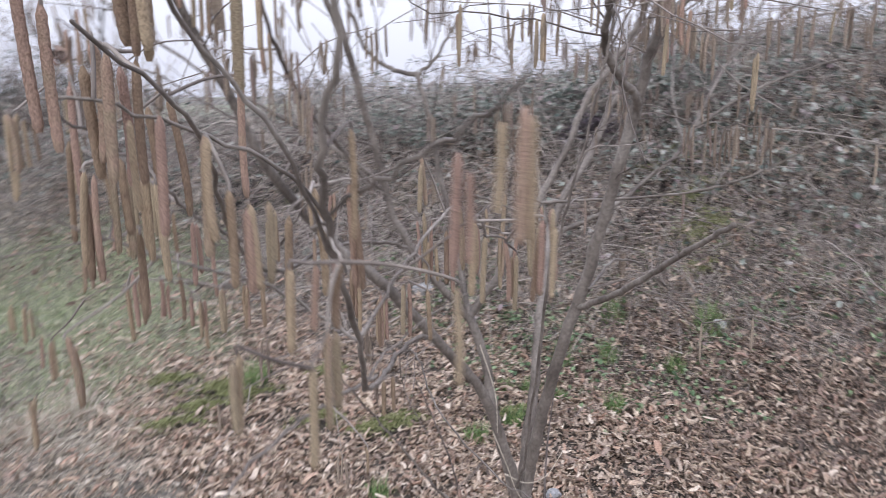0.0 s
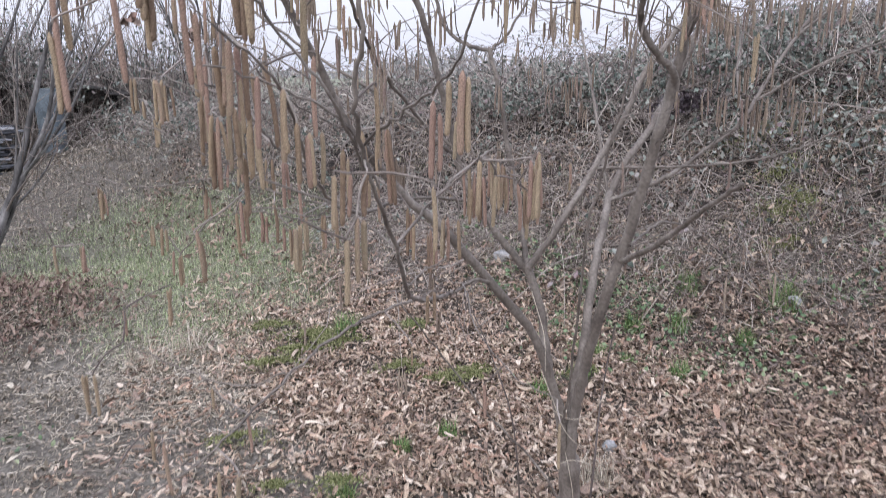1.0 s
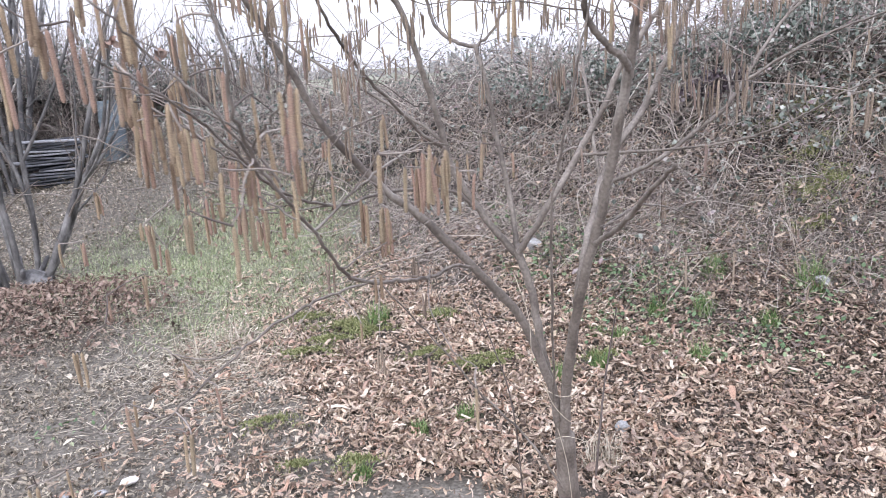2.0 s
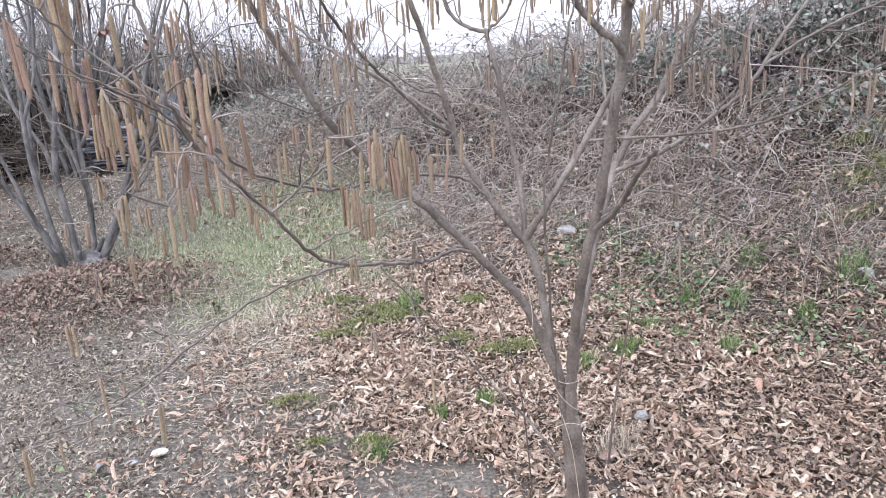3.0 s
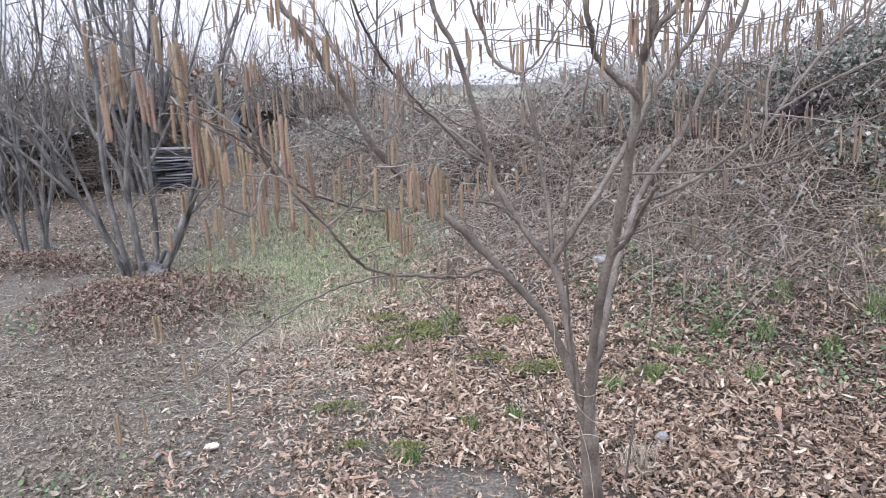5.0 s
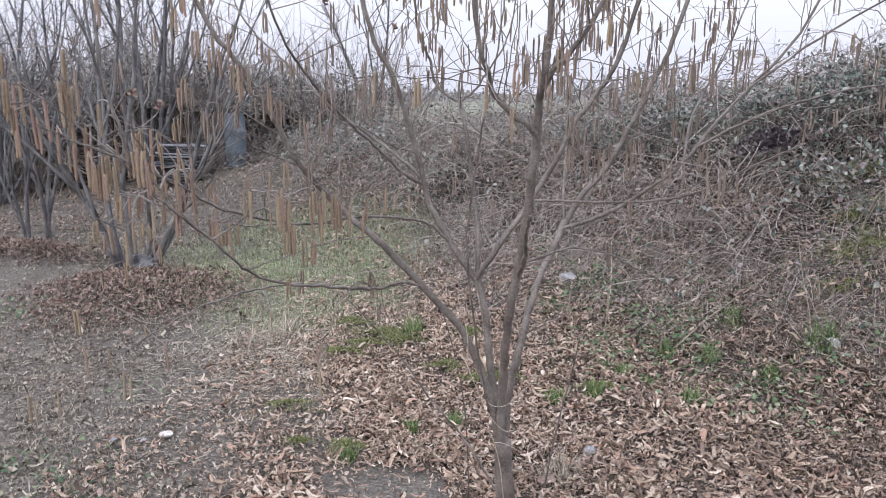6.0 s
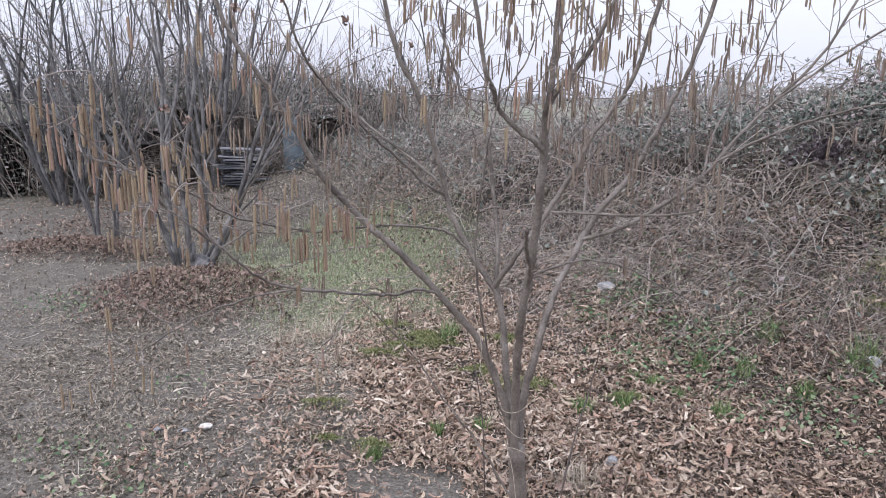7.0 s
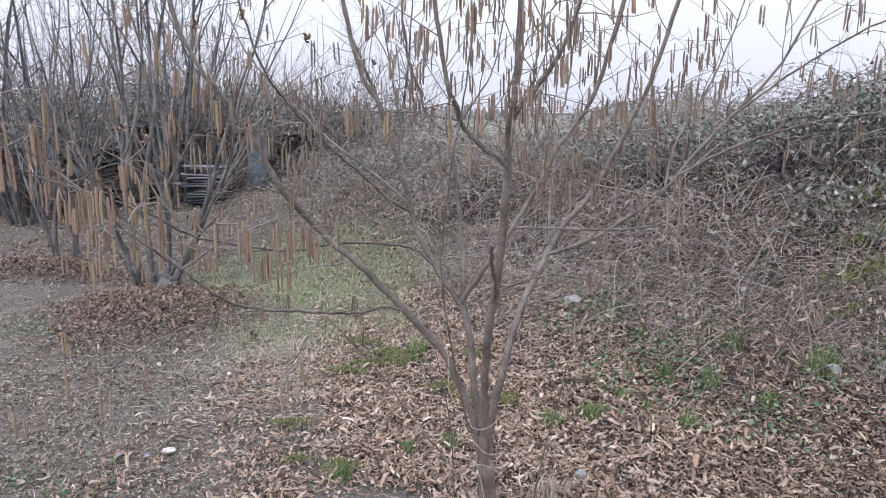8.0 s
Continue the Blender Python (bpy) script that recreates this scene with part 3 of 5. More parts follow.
limb("limb", [(-0.385, -0.93, 1.41), (-0.345, -0.99, 1.45), (-0.31, -1.04, 1.478), (-0.29, -1.10, 1.51), (-0.28, -1.13, 1.56)], 0.0018, 0.0010, 8, 0.06)
limb("limb", [(-0.345, -0.80, 1.28), (-0.29, -0.72, 1.325), (-0.23, -0.63, 1.36), (-0.17, -0.55, 1.372), (-0.10, -0.52, 1.345)], 0.0022, 0.0013, 6, 0.06)
limb("limb", [(-0.33, -0.68, 1.19), (-0.28, -0.60, 1.20), (-0.20, -0.53, 1.225), (-0.08, -0.47, 1.24)], 0.0018, 0.001, 6, 0.06)
limb("limb", [(-0.44, -0.34, 1.24), (-0.40, -0.42, 1.32), (-0.33, -0.44, 1.39), (-0.24, -0.43, 1.345)], 0.0018, 0.001, 6, 0.06)
limb("limb", [(-0.345, -0.80, 1.28), (-0.42, -0.78, 1.33), (-0.52, -0.83, 1.38), (-0.62, -0.86, 1.44)], 0.002, 0.001, 6, 0.06)
limb("limb", [(-0.45, -0.66, 1.35), (-0.50, -0.72, 1.40), (-0.52, -0.84, 1.46), (-0.54, -0.93, 1.49)], 0.002, 0.001, 6, 0.06)
limb("limb", [(0.80, 0.51, 1.40), (0.93, 0.50, 1.48), (1.08, 0.48, 1.55), (1.25, 0.44, 1.60), (1.42, 0.40, 1.63)], 0.0062, 0.0030, 7, 0.06, 6, 0.3, 1.5, 0.3)
limb("limb", [(-0.29, -0.46, 1.10), (-0.34, -0.52, 1.105), (-0.40, -0.58, 1.10), (-0.46, -0.65, 1.085), (-0.52, -0.73, 1.055), (-0.58, -0.79, 1.01), (-0.65, -0.83, 0.97), (-0.74, -0.86, 0.95), (-0.85, -0.87, 0.945)], 0.0030, 0.0011, 6, 0.06)
limb("limb", [(-0.50, -0.70, 1.065), (-0.58, -0.70, 1.05), (-0.66, -0.68, 1.07), (-0.75, -0.65, 1.10)], 0.0018, 0.001, 6, 0.06)
limb("limb", [(-0.60, -0.80, 1.0), (-0.68, -0.78, 0.96), (-0.76, -0.74, 0.945), (-0.88, -0.72, 0.93)], 0.0018, 0.001, 6, 0.06)
limb("limb", [(-0.21, -0.10, 0.99), (-0.20, -0.28, 1.06), (-0.20, -0.45, 1.04), (-0.16, -0.62, 1.02), (-0.12, -0.76, 1.04)], 0.0018, 0.001, 6, 0.06)
limb("limb", [(-0.44, -0.34, 1.24), (-0.53, -0.38, 1.27), (-0.64, -0.42, 1.31), (-0.76, -0.44, 1.30), (-0.86, -0.42, 1.31), (-0.98, -0.40, 1.26)], 0.0022, 0.0010, 6, 0.06)
limb("limb", [(-0.42, -0.24, 1.21), (-0.52, -0.34, 1.22), (-0.60, -0.40, 1.25), (-0.68, -0.41, 1.23)], 0.0022, 0.001, 6, 0.06)
limb("limb", [(-0.45, -0.58, 1.31), (-0.54, -0.58, 1.40), (-0.62, -0.52, 1.45), (-0.72, -0.48, 1.49), (-0.84, -0.42, 1.52)], 0.0018, 0.0009, 6, 0.06)
limb("limb", [(0.24, 0.32, 1.22), (0.41, 0.32, 1.22), (0.57, 0.28, 1.23), (0.72, 0.23, 1.26), (0.81, 0.17, 1.31), (0.89, 0.12, 1.37), (1.02, 0.05, 1.45)], 0.0052, 0.0025, 7, 0.06, 4, 0.25, 2, 0.3)
limb("limb", [(0.24, -0.01, 1.07), (0.37, 0.15, 1.09), (0.51, 0.28, 1.05), (0.63, 0.38, 0.97), (0.78, 0.52, 0.88), (0.95, 0.62, 0.84)], 0.0040, 0.0014, 7, 0.06, 3, 0.3, 1, 0.3)
limb("limb", [(0.97, 0.62, 1.60), (1.15, 0.60, 1.75), (1.38, 0.57, 1.90), (1.62, 0.52, 2.0), (1.85, 0.48, 2.05)], 0.0050, 0.0022, 7, 0.06, 9, 0.35, 3, 0.2)
limb("limb", [(0.75, 0.49, 1.34), (0.80, 0.66, 1.52), (0.92, 0.85, 1.72), (1.02, 1.0, 1.95), (1.1, 1.1, 2.2)], 0.0055, 0.0030, 7, 0.06, 9, 0.35, 3, 0.3)
limb("shoot", [(0.13, 0.15, 0.50), (0.12, 0.06, 0.62), (0.10, -0.07, 0.91), (0.09, -0.15, 1.14), (0.11, -0.20, 1.32), (0.14, -0.23, 1.49), (0.17, -0.23, 1.66), (0.2, -0.24, 1.9)], 0.0040, 0.0021, 7, 0.06, 3, 0.15, 1, 0.6)
limb("shoot", [(0.16, 0.14, 0.20), (0.05, 0.11, 0.40), (-0.10, 0.12, 0.57), (-0.20, 0.10, 0.72), (-0.34, -0.03, 0.95)], 0.0040, 0.0021, 7, 0.06)

# catkins seen hanging singly from the near branches: place of the stalk and length
HUNG = []
HUNG += [(-0.53, -1.09, 1.60, 0.082), (-0.53, -1.08, 1.56, 0.06), (-0.51, -1.06, 1.56, 0.091), (-0.50, -1.06, 1.54, 0.078), (-0.46, -1.04, 1.60, 0.10), (-0.47, -1.03, 1.60, 0.091), (-0.48, -1.04, 1.52, 0.074), (-0.42, -1.01, 1.56, 0.070), (-0.36, -0.98, 1.48, 0.082), (-0.37, -0.99, 1.40, 0.05)]
HUNG += [(-0.46, -1.03, 1.49, 0.074), (-0.44, -1.02, 1.48, 0.078), (-0.43, -1.02, 1.45, 0.066), (-0.42, -1.01, 1.44, 0.058), (-0.41, -1.00, 1.44, 0.058), (-0.40, -1.00, 1.40, 0.062), (-0.38, -1.00, 1.36, 0.078), (-0.39, -1.01, 1.34, 0.078), (-0.43, -1.03, 1.36, 0.055)]
HUNG += [(-0.50, -0.50, 1.33, 0.10), (-0.49, -0.51, 1.26, 0.074), (-0.43, -0.48, 1.34, 0.099), (-0.42, -0.47, 1.35, 0.080), (-0.46, -0.50, 1.26, 0.068), (-0.37, -0.45, 1.38, 0.074), (-0.37, -0.46, 1.31, 0.086), (-0.32, -0.45, 1.26, 0.105), (-0.31, -0.45, 1.25, 0.10)]
HUNG += [(-0.28, -0.45, 1.22, 0.093), (-0.22, -0.42, 1.32, 0.10), (-0.21, -0.42, 1.33, 0.11), (-0.20, -0.42, 1.32, 0.105), (-0.205, -0.43, 1.29, 0.08), (-0.13, -0.41, 1.32, 0.068), (-0.11, -0.40, 1.33, 0.062), (-0.08, -0.40, 1.35, 0.086), (-0.02, -0.40, 1.33, 0.062)]
HUNG += [(-0.64, -0.28, 1.53, 0.094), (-0.63, -0.28, 1.52, 0.10), (-0.62, -0.27, 1.52, 0.098), (-0.70, -0.31, 1.60, 0.072), (-0.69, -0.31, 1.59, 0.079), (-0.68, -0.30, 1.60, 0.072), (-0.67, -0.29, 1.59, 0.069), (-0.51, -0.23, 1.57, 0.079), (-0.49, -0.22, 1.57, 0.086)]
HUNG += [(-0.45, -0.21, 1.56, 0.10), (-0.45, -0.22, 1.56, 0.086), (-0.39, -0.19, 1.52, 0.086), (-0.38, -0.19, 1.51, 0.094), (-0.37, -0.19, 1.50, 0.086), (-0.36, -0.19, 1.40, 0.10), (-0.37, -0.19, 1.38, 0.10)]
HUNG += [(0.16, -0.15, 1.30, 0.086), (0.37, -0.16, 1.44, 0.086), (0.38, -0.16, 1.43, 0.072), (0.42, -0.17, 1.44, 0.10), (0.44, -0.17, 1.43, 0.10), (0.46, -0.18, 1.44, 0.10), (0.52, -0.19, 1.43, 0.086), (0.53, -0.19, 1.43, 0.086)]
HUNG += [(0.71, -0.26, 1.40, 0.094), (0.74, -0.27, 1.40, 0.10), (0.75, -0.27, 1.40, 0.094), (0.78, -0.28, 1.39, 0.086), (0.39, -0.22, 1.05, 0.10), (0.49, -0.24, 1.06, 0.086), (0.63, -0.31, 0.99, 0.072)]
HUNG += [(-0.29, -1.10, 1.495, 0.078), (-0.285, -1.095, 1.49, 0.07), (-0.31, -1.05, 1.47, 0.08), (-0.31, -1.045, 1.395, 0.07), (-0.305, -1.055, 1.46, 0.06)]
HUNG += [(-0.19, -0.56, 1.36, 0.10), (-0.18, -0.57, 1.355, 0.09), (-0.17, -0.55, 1.35, 0.085), (-0.20, -0.55, 1.33, 0.10), (-0.16, -0.53, 1.33, 0.08), (-0.13, -0.54, 1.32, 0.09), (-0.10, -0.52, 1.31, 0.08)]
HUNG += [(-0.52, -0.88, 1.46, 0.085), (-0.50, -0.87, 1.455, 0.09), (-0.535, -0.89, 1.45, 0.08), (-0.49, -0.89, 1.44, 0.085), (-0.545, -0.86, 1.44, 0.09), (-0.51, -0.86, 1.40, 0.08), (-0.50, -0.98, 1.53, 0.08), (-0.48, -0.97, 1.52, 0.085)]
LOW = [(-0.79, -0.67, 1.06, 0.082), (-0.81, -0.65, 1.05, 0.075), (-0.76, -0.61, 1.14, 0.053), (-0.64, -0.84, 1.04, 0.090), (-0.72, -0.66, 0.96, 0.062), (-0.55, -0.84, 0.99, 0.086), (-0.60, -0.75, 0.94, 0.082), (-0.78, -0.69, 0.88, 0.044), (-0.82, -0.73, 0.87, 0.082), (-0.80, -0.84, 0.91, 0.082), (-0.90, -0.72, 0.83, 0.071), (-0.63, -0.64, 1.02, 0.044), (-0.58, -0.64, 0.97, 0.080), (-0.69, -0.60, 1.17, 0.075), (-0.28, -0.56, 1.14, 0.058), (-0.32, -0.59, 1.06, 0.044), (-0.20, -0.60, 0.99, 0.071), (-0.12, -0.79, 1.02, 0.086)]
MIDDLE = [(-0.60, -0.52, 1.27, 0.082), (-0.59, -0.36, 1.24, 0.071), (-0.58, -0.36, 1.23, 0.061), (-0.55, -0.36, 1.21, 0.056), (-0.44, -0.50, 1.27, 0.082), (-0.26, -0.58, 1.27, 0.085), (-0.27, -0.42, 1.21, 0.082), (-0.73, -0.40, 1.17, 0.066), (-0.53, -0.37, 1.19, 0.071)]
WEST = [(-0.81, -0.33, 1.48, 0.076), (-0.80, -0.34, 1.48, 0.067), (-0.71, -0.51, 1.48, 0.082), (-0.71, -0.48, 1.48, 0.082), (-0.75, -0.34, 1.47, 0.079), (-0.77, -0.35, 1.41, 0.061), (-0.65, -0.48, 1.45, 0.082), (-0.68, -0.36, 1.43, 0.076), (-0.64, -0.41, 1.41, 0.082), (-0.64, -0.36, 1.41, 0.073), (-0.64, -0.38, 1.34, 0.061), (-0.57, -0.60, 1.40, 0.082), (-0.55, -0.68, 1.43, 0.097), (-0.54, -0.68, 1.42, 0.085), (-0.55, -0.57, 1.41, 0.082), (-0.59, -0.53, 1.29, 0.082), (-0.61, -0.41, 1.26, 0.073)]
WEST += [(-0.56, -0.39, 1.34, 0.079), (-0.50, -0.65, 1.37, 0.082), (-0.57, -0.39, 1.34, 0.067), (-0.55, -0.45, 1.27, 0.082), (-0.53, -0.42, 1.22, 0.061), (-0.53, -0.42, 1.22, 0.049), (-0.87, -0.38, 1.29, 0.064), (-0.86, -0.38, 1.28, 0.049), (-0.95, -0.40, 1.19, 0.061), (-0.90, -0.40, 1.19, 0.061), (-0.76, -0.40, 1.22, 0.061), (-0.75, -0.41, 1.22, 0.049), (-0.74, -0.41, 1.18, 0.055), (-0.68, -0.40, 1.28, 0.055), (-0.69, -0.33, 1.51, 0.079), (-0.79, -0.34, 1.44, 0.036)]
OUTER = [(-0.70, -0.90, 1.65, 0.105), (-0.67, -0.90, 1.60, 0.102), (-0.62, -0.90, 1.57, 0.105), (-0.59, -0.87, 1.66, 0.105), (-0.57, -0.87, 1.62, 0.105), (-0.54, -0.88, 1.51, 0.102), (-0.56, -0.81, 1.47, 0.100), (-0.48, -0.87, 1.50, 0.105), (-0.43, -0.85, 1.51, 0.105), (-0.38, -0.86, 1.43, 0.105), (-0.35, -0.85, 1.43, 0.105), (-0.40, -0.87, 1.41, 0.105), (-0.67, -0.92, 1.54, 0.102), (-0.59, -0.79, 1.30, 0.072)]
EAST = [(-0.24, -0.82, 1.39, 0.082), (-0.21, -0.75, 1.36, 0.082), (-0.17, -0.69, 1.34, 0.082), (-0.15, -0.67, 1.32, 0.078), (-0.15, -0.72, 1.38, 0.082), (-0.18, -0.83, 1.39, 0.082), (-0.17, -0.83, 1.40, 0.095), (-0.17, -0.80, 1.38, 0.082), (-0.25, -0.65, 1.28, 0.072), (-0.25, -0.62, 1.43, 0.067), (-0.35, -0.61, 1.39, 0.033)]
for a, b, c, size in EAST + LOW + MIDDLE + WEST + OUTER:
    HUNG.append((a, b, c, size))
    for _ in range(int(RNG.random() < 0.2)):
        HUNG.append((a + RNG.normal(0, 0.009), b + RNG.normal(0, 0.009), c + RNG.normal(0, 0.006), size * RNG.uniform(0.75, 1.05)))
REACHED = [p for line in STEM_LINES for p in line]
HOLDERS = [ob for line, ob in zip(STEM_LINES, BOUGHS) for _ in line]
STEM_POINTS, STEM_HOLDERS = np.array(REACHED), list(HOLDERS)
HUNG = [(a, b, c, 0.84 * size) for a, b, c, size in HUNG]
BUNCH = np.random.default_rng(52)
for a, b, c, size in list(HUNG):
    if c > 1.15 and sum(math.dist((a, b, c), h[:3]) < 0.016 for h in HUNG) < 3:
        for _ in range(BUNCH.choice([0, 0, 1, 1, 2])):
            HUNG.append((a + BUNCH.normal(0, 0.006), b + BUNCH.normal(0, 0.006), c - abs(BUNCH.normal(0, 0.006)), size * BUNCH.uniform(0.7, 1.0)))
for a, b, c, size in HUNG:
    tip = np.array((a, b, c))
    held = np.array(REACHED)
    at = int(np.argmin(np.linalg.norm((held - tip) * (1, 1, 1.3), axis=1)))
    near = held[at]
    REACHED.append(tip)
    HOLDERS.append(HOLDERS[at])
    gap = np.linalg.norm(tip - near)
    if 0.02 < gap:
        mid = 0.5 * (tip + near) + RNG.normal(0, 0.05 * gap, 3) + np.array([0, 0, 0.06 * gap])
        TWIGS.append((tube(spline([near, mid, tip + (0, 0, 0.004), tip - (0, 0, 0.004)], 4), [0.0015, 0.0009], 5), HOLDERS[at]))
TWIGS.sort(key=lambda piece: piece[0][0][:, 1].min())
SHIFT = np.array([0.2, 0.22, 0.0])
for (v, f), holder in TWIGS[:290]:
    put("twig", fast_mesh("twig", v - SHIFT, f, TWIG_ONE, True), holder)
v, f = join([piece for piece, _ in TWIGS[290:]])
put("twigs", fast_mesh("twigs", v - SHIFT, f, TWIG, True), HAZEL, "thin bare grey-brown twigs")["kind"] = "stuff"


def catkin_form(bend, sides=8, rings=22, plump=1.0):
    """A hanging catkin one metre long and 75 mm thick, scale upon scale, to be scaled down."""
    t = np.linspace(0, 1, rings)
    body = np.interp(t, [0, 0.03, 0.09, 0.5, 0.9, 0.97, 1], [0.010, 0.022, 0.036, 0.038, 0.037, 0.033, 0.020]) * plump
    verts = []
    for i in range(rings):
        ang = np.arange(sides) * 2 * np.pi / sides
        r = body[i] * (1 + (0.05 * (-1) ** i if 1 < i < rings - 1 else 0) + 0.03 * np.cos(3 * ang + 2.1 * i))
        verts.append(np.stack([bend * np.sin(2.4 * t[i]) + r * np.cos(ang), bend * 0.5 * t[i] ** 2 + r * np.sin(ang), np.full(sides, -t[i])], 1))
    i, j = np.meshgrid(np.arange(rings - 1), np.arange(sides), indexing="ij")
    a, b = (i * sides + j).ravel(), (i * sides + (j + 1) % sides).ravel()
    return np.vstack(verts), np.stack([a, a + sides, b + sides, b], 1)


CATKIN_MESH = [fast_mesh("catkin", *catkin_form(b, 7, 24, w), CATKIN, True) for b, w in ((0.015, 1.0), (-0.03, 0.92), (0.05, 1.05), (0.0, 1.12))]
SMALL_FORM = [catkin_form(b, 6, 9, 0.95) for b in (0.02, -0.04, 0.06)]


def hang_catkins(owner, origin, anchors, singles, rng, label):
    """The nearest hang as parts of their own, the rest as one."""
    anchors = sorted(anchors, key=lambda a: a[1])
    rest = []
    for k, (x, y, z, size) in enumerate(anchors):
        swing = rng.normal(0, 0.03, 2)
        thick = 1.02 * size ** 0.35 * 0.075 ** 0.65 * rng.uniform(0.85, 1.15)
        m = Matrix.Translation((x - origin[0], y - origin[1], z - origin[2])) @ Euler((swing[0], swing[1], rng.uniform(0, 6.28))).to_matrix().to_4x4() @ Matrix.Diagonal((thick, thick, size, 1))
        if k < singles:
            holder = owner if owner is not HAZEL else STEM_HOLDERS[int(np.argmin(np.linalg.norm(STEM_POINTS - (x, y, z), axis=1)))]
            put("catkin", CATKIN_MESH[k % 4], holder, at=m)
        else:
            v, f = SMALL_FORM[k % 3]
            rest.append((v @ np.array(m.to_3x3()).T + np.array(m.translation), f))
    if rest:
        put("catkins", fast_mesh("catkins", *join(rest), CATKINS, True), owner, label)["kind"] = "stuff"


hang_catkins(HAZEL, (0.2, 0.22, 0.0), [a for a in ANCHORS if a[1] > -1.1] + HUNG, 340, RNG, "hanging tan catkins")

# shrivelled leaves still hanging on the shoots
for a, b, c in [(-0.545, -0.366, 1.871), (-0.435, -0.304, 1.898), (-0.331, -0.133, 1.85), (-0.149, -0.054, 1.785), (-0.669, -0.451, 1.563), (-0.778, -0.402, 1.59)]:
    at = int(np.argmin(np.linalg.norm(STEM_POINTS - (a, b, c), axis=1)))
    tip, near = np.array((a, b, c)), STEM_POINTS[at]
    v, f = tube(spline([near, 0.5 * (near + tip) + RNG.normal(0, 0.012, 3), tip], 5), [0.0018, 0.0008], 5)
    put("twig", fast_mesh("twig", v - SHIFT, f, TWIG_ONE, True), STEM_HOLDERS[at])
    v, f = scatter_leaves(np.tile(tip - (0, 0, 0.022), (4, 1)) + RNG.normal(0, 0.004, (4, 3)), np.full(4, 0.026), RNG, 1.2, 6, 4, 6.0, 0.6, 0.12, 2.4)
    put("shrivelled_leaf", fast_mesh("shrivelled_leaf", v - SHIFT, f, HEAP_LEAF, True), STEM_HOLDERS[at], "dark shrivelled dead leaf")

# a dry vine round the trunk
VINE = base_empty("vine", (0.16, 0.16, 0.4))
tagged(VINE, "thin dry pale vine climbing round the hazel trunk", "vine")
for pts in ([(0.05, 0.09, 0.70), (0.09, 0.10, 0.60), (0.13, 0.12, 0.50), (0.18, 0.13, 0.44), (0.225, 0.16, 0.42)],
            [(0.14, 0.13, 0.42), (0.16, 0.145, 0.34), (0.175, 0.15, 0.26), (0.19, 0.155, 0.12), (0.20, 0.15, 0.0)],
            [(0.12, 0.16, 0.36), (0.16, 0.15, 0.38), (0.20, 0.155, 0.37), (0.235, 0.17, 0.345)],
            [(0.10, 0.14, 0.55), (0.15, 0.12, 0.53), (0.20, 0.11, 0.55), (0.25, 0.13, 0.60)],
            [(0.02, 0.10, 0.92), (0.055, 0.09, 0.80), (0.06, 0.08, 0.70)]):
    v, f = tube(spline(pts, 6), [0.0015, 0.0010], 6, 0.2)
    put("tendril", fast_mesh("tendril", v - np.array([0.16, 0.16, 0.4]), f, STRAW, True), VINE)


# ---- multi-stemmed shrubs ----
def grown(start, way, length, steps, rng, wander=0.07, lift=0.03):
    """A wandering line of growth."""
    p, d = np.array(start, float), np.array(way, float)
    d /= np.linalg.norm(d)
    pts = [p.copy()]
    for _ in range(steps):
        d = d + rng.normal(0, wander, 3) + np.array([0, 0, lift])
        d /= np.linalg.norm(d)
        p = p + d * length / steps
        pts.append(p.copy())
    return np.array(pts)


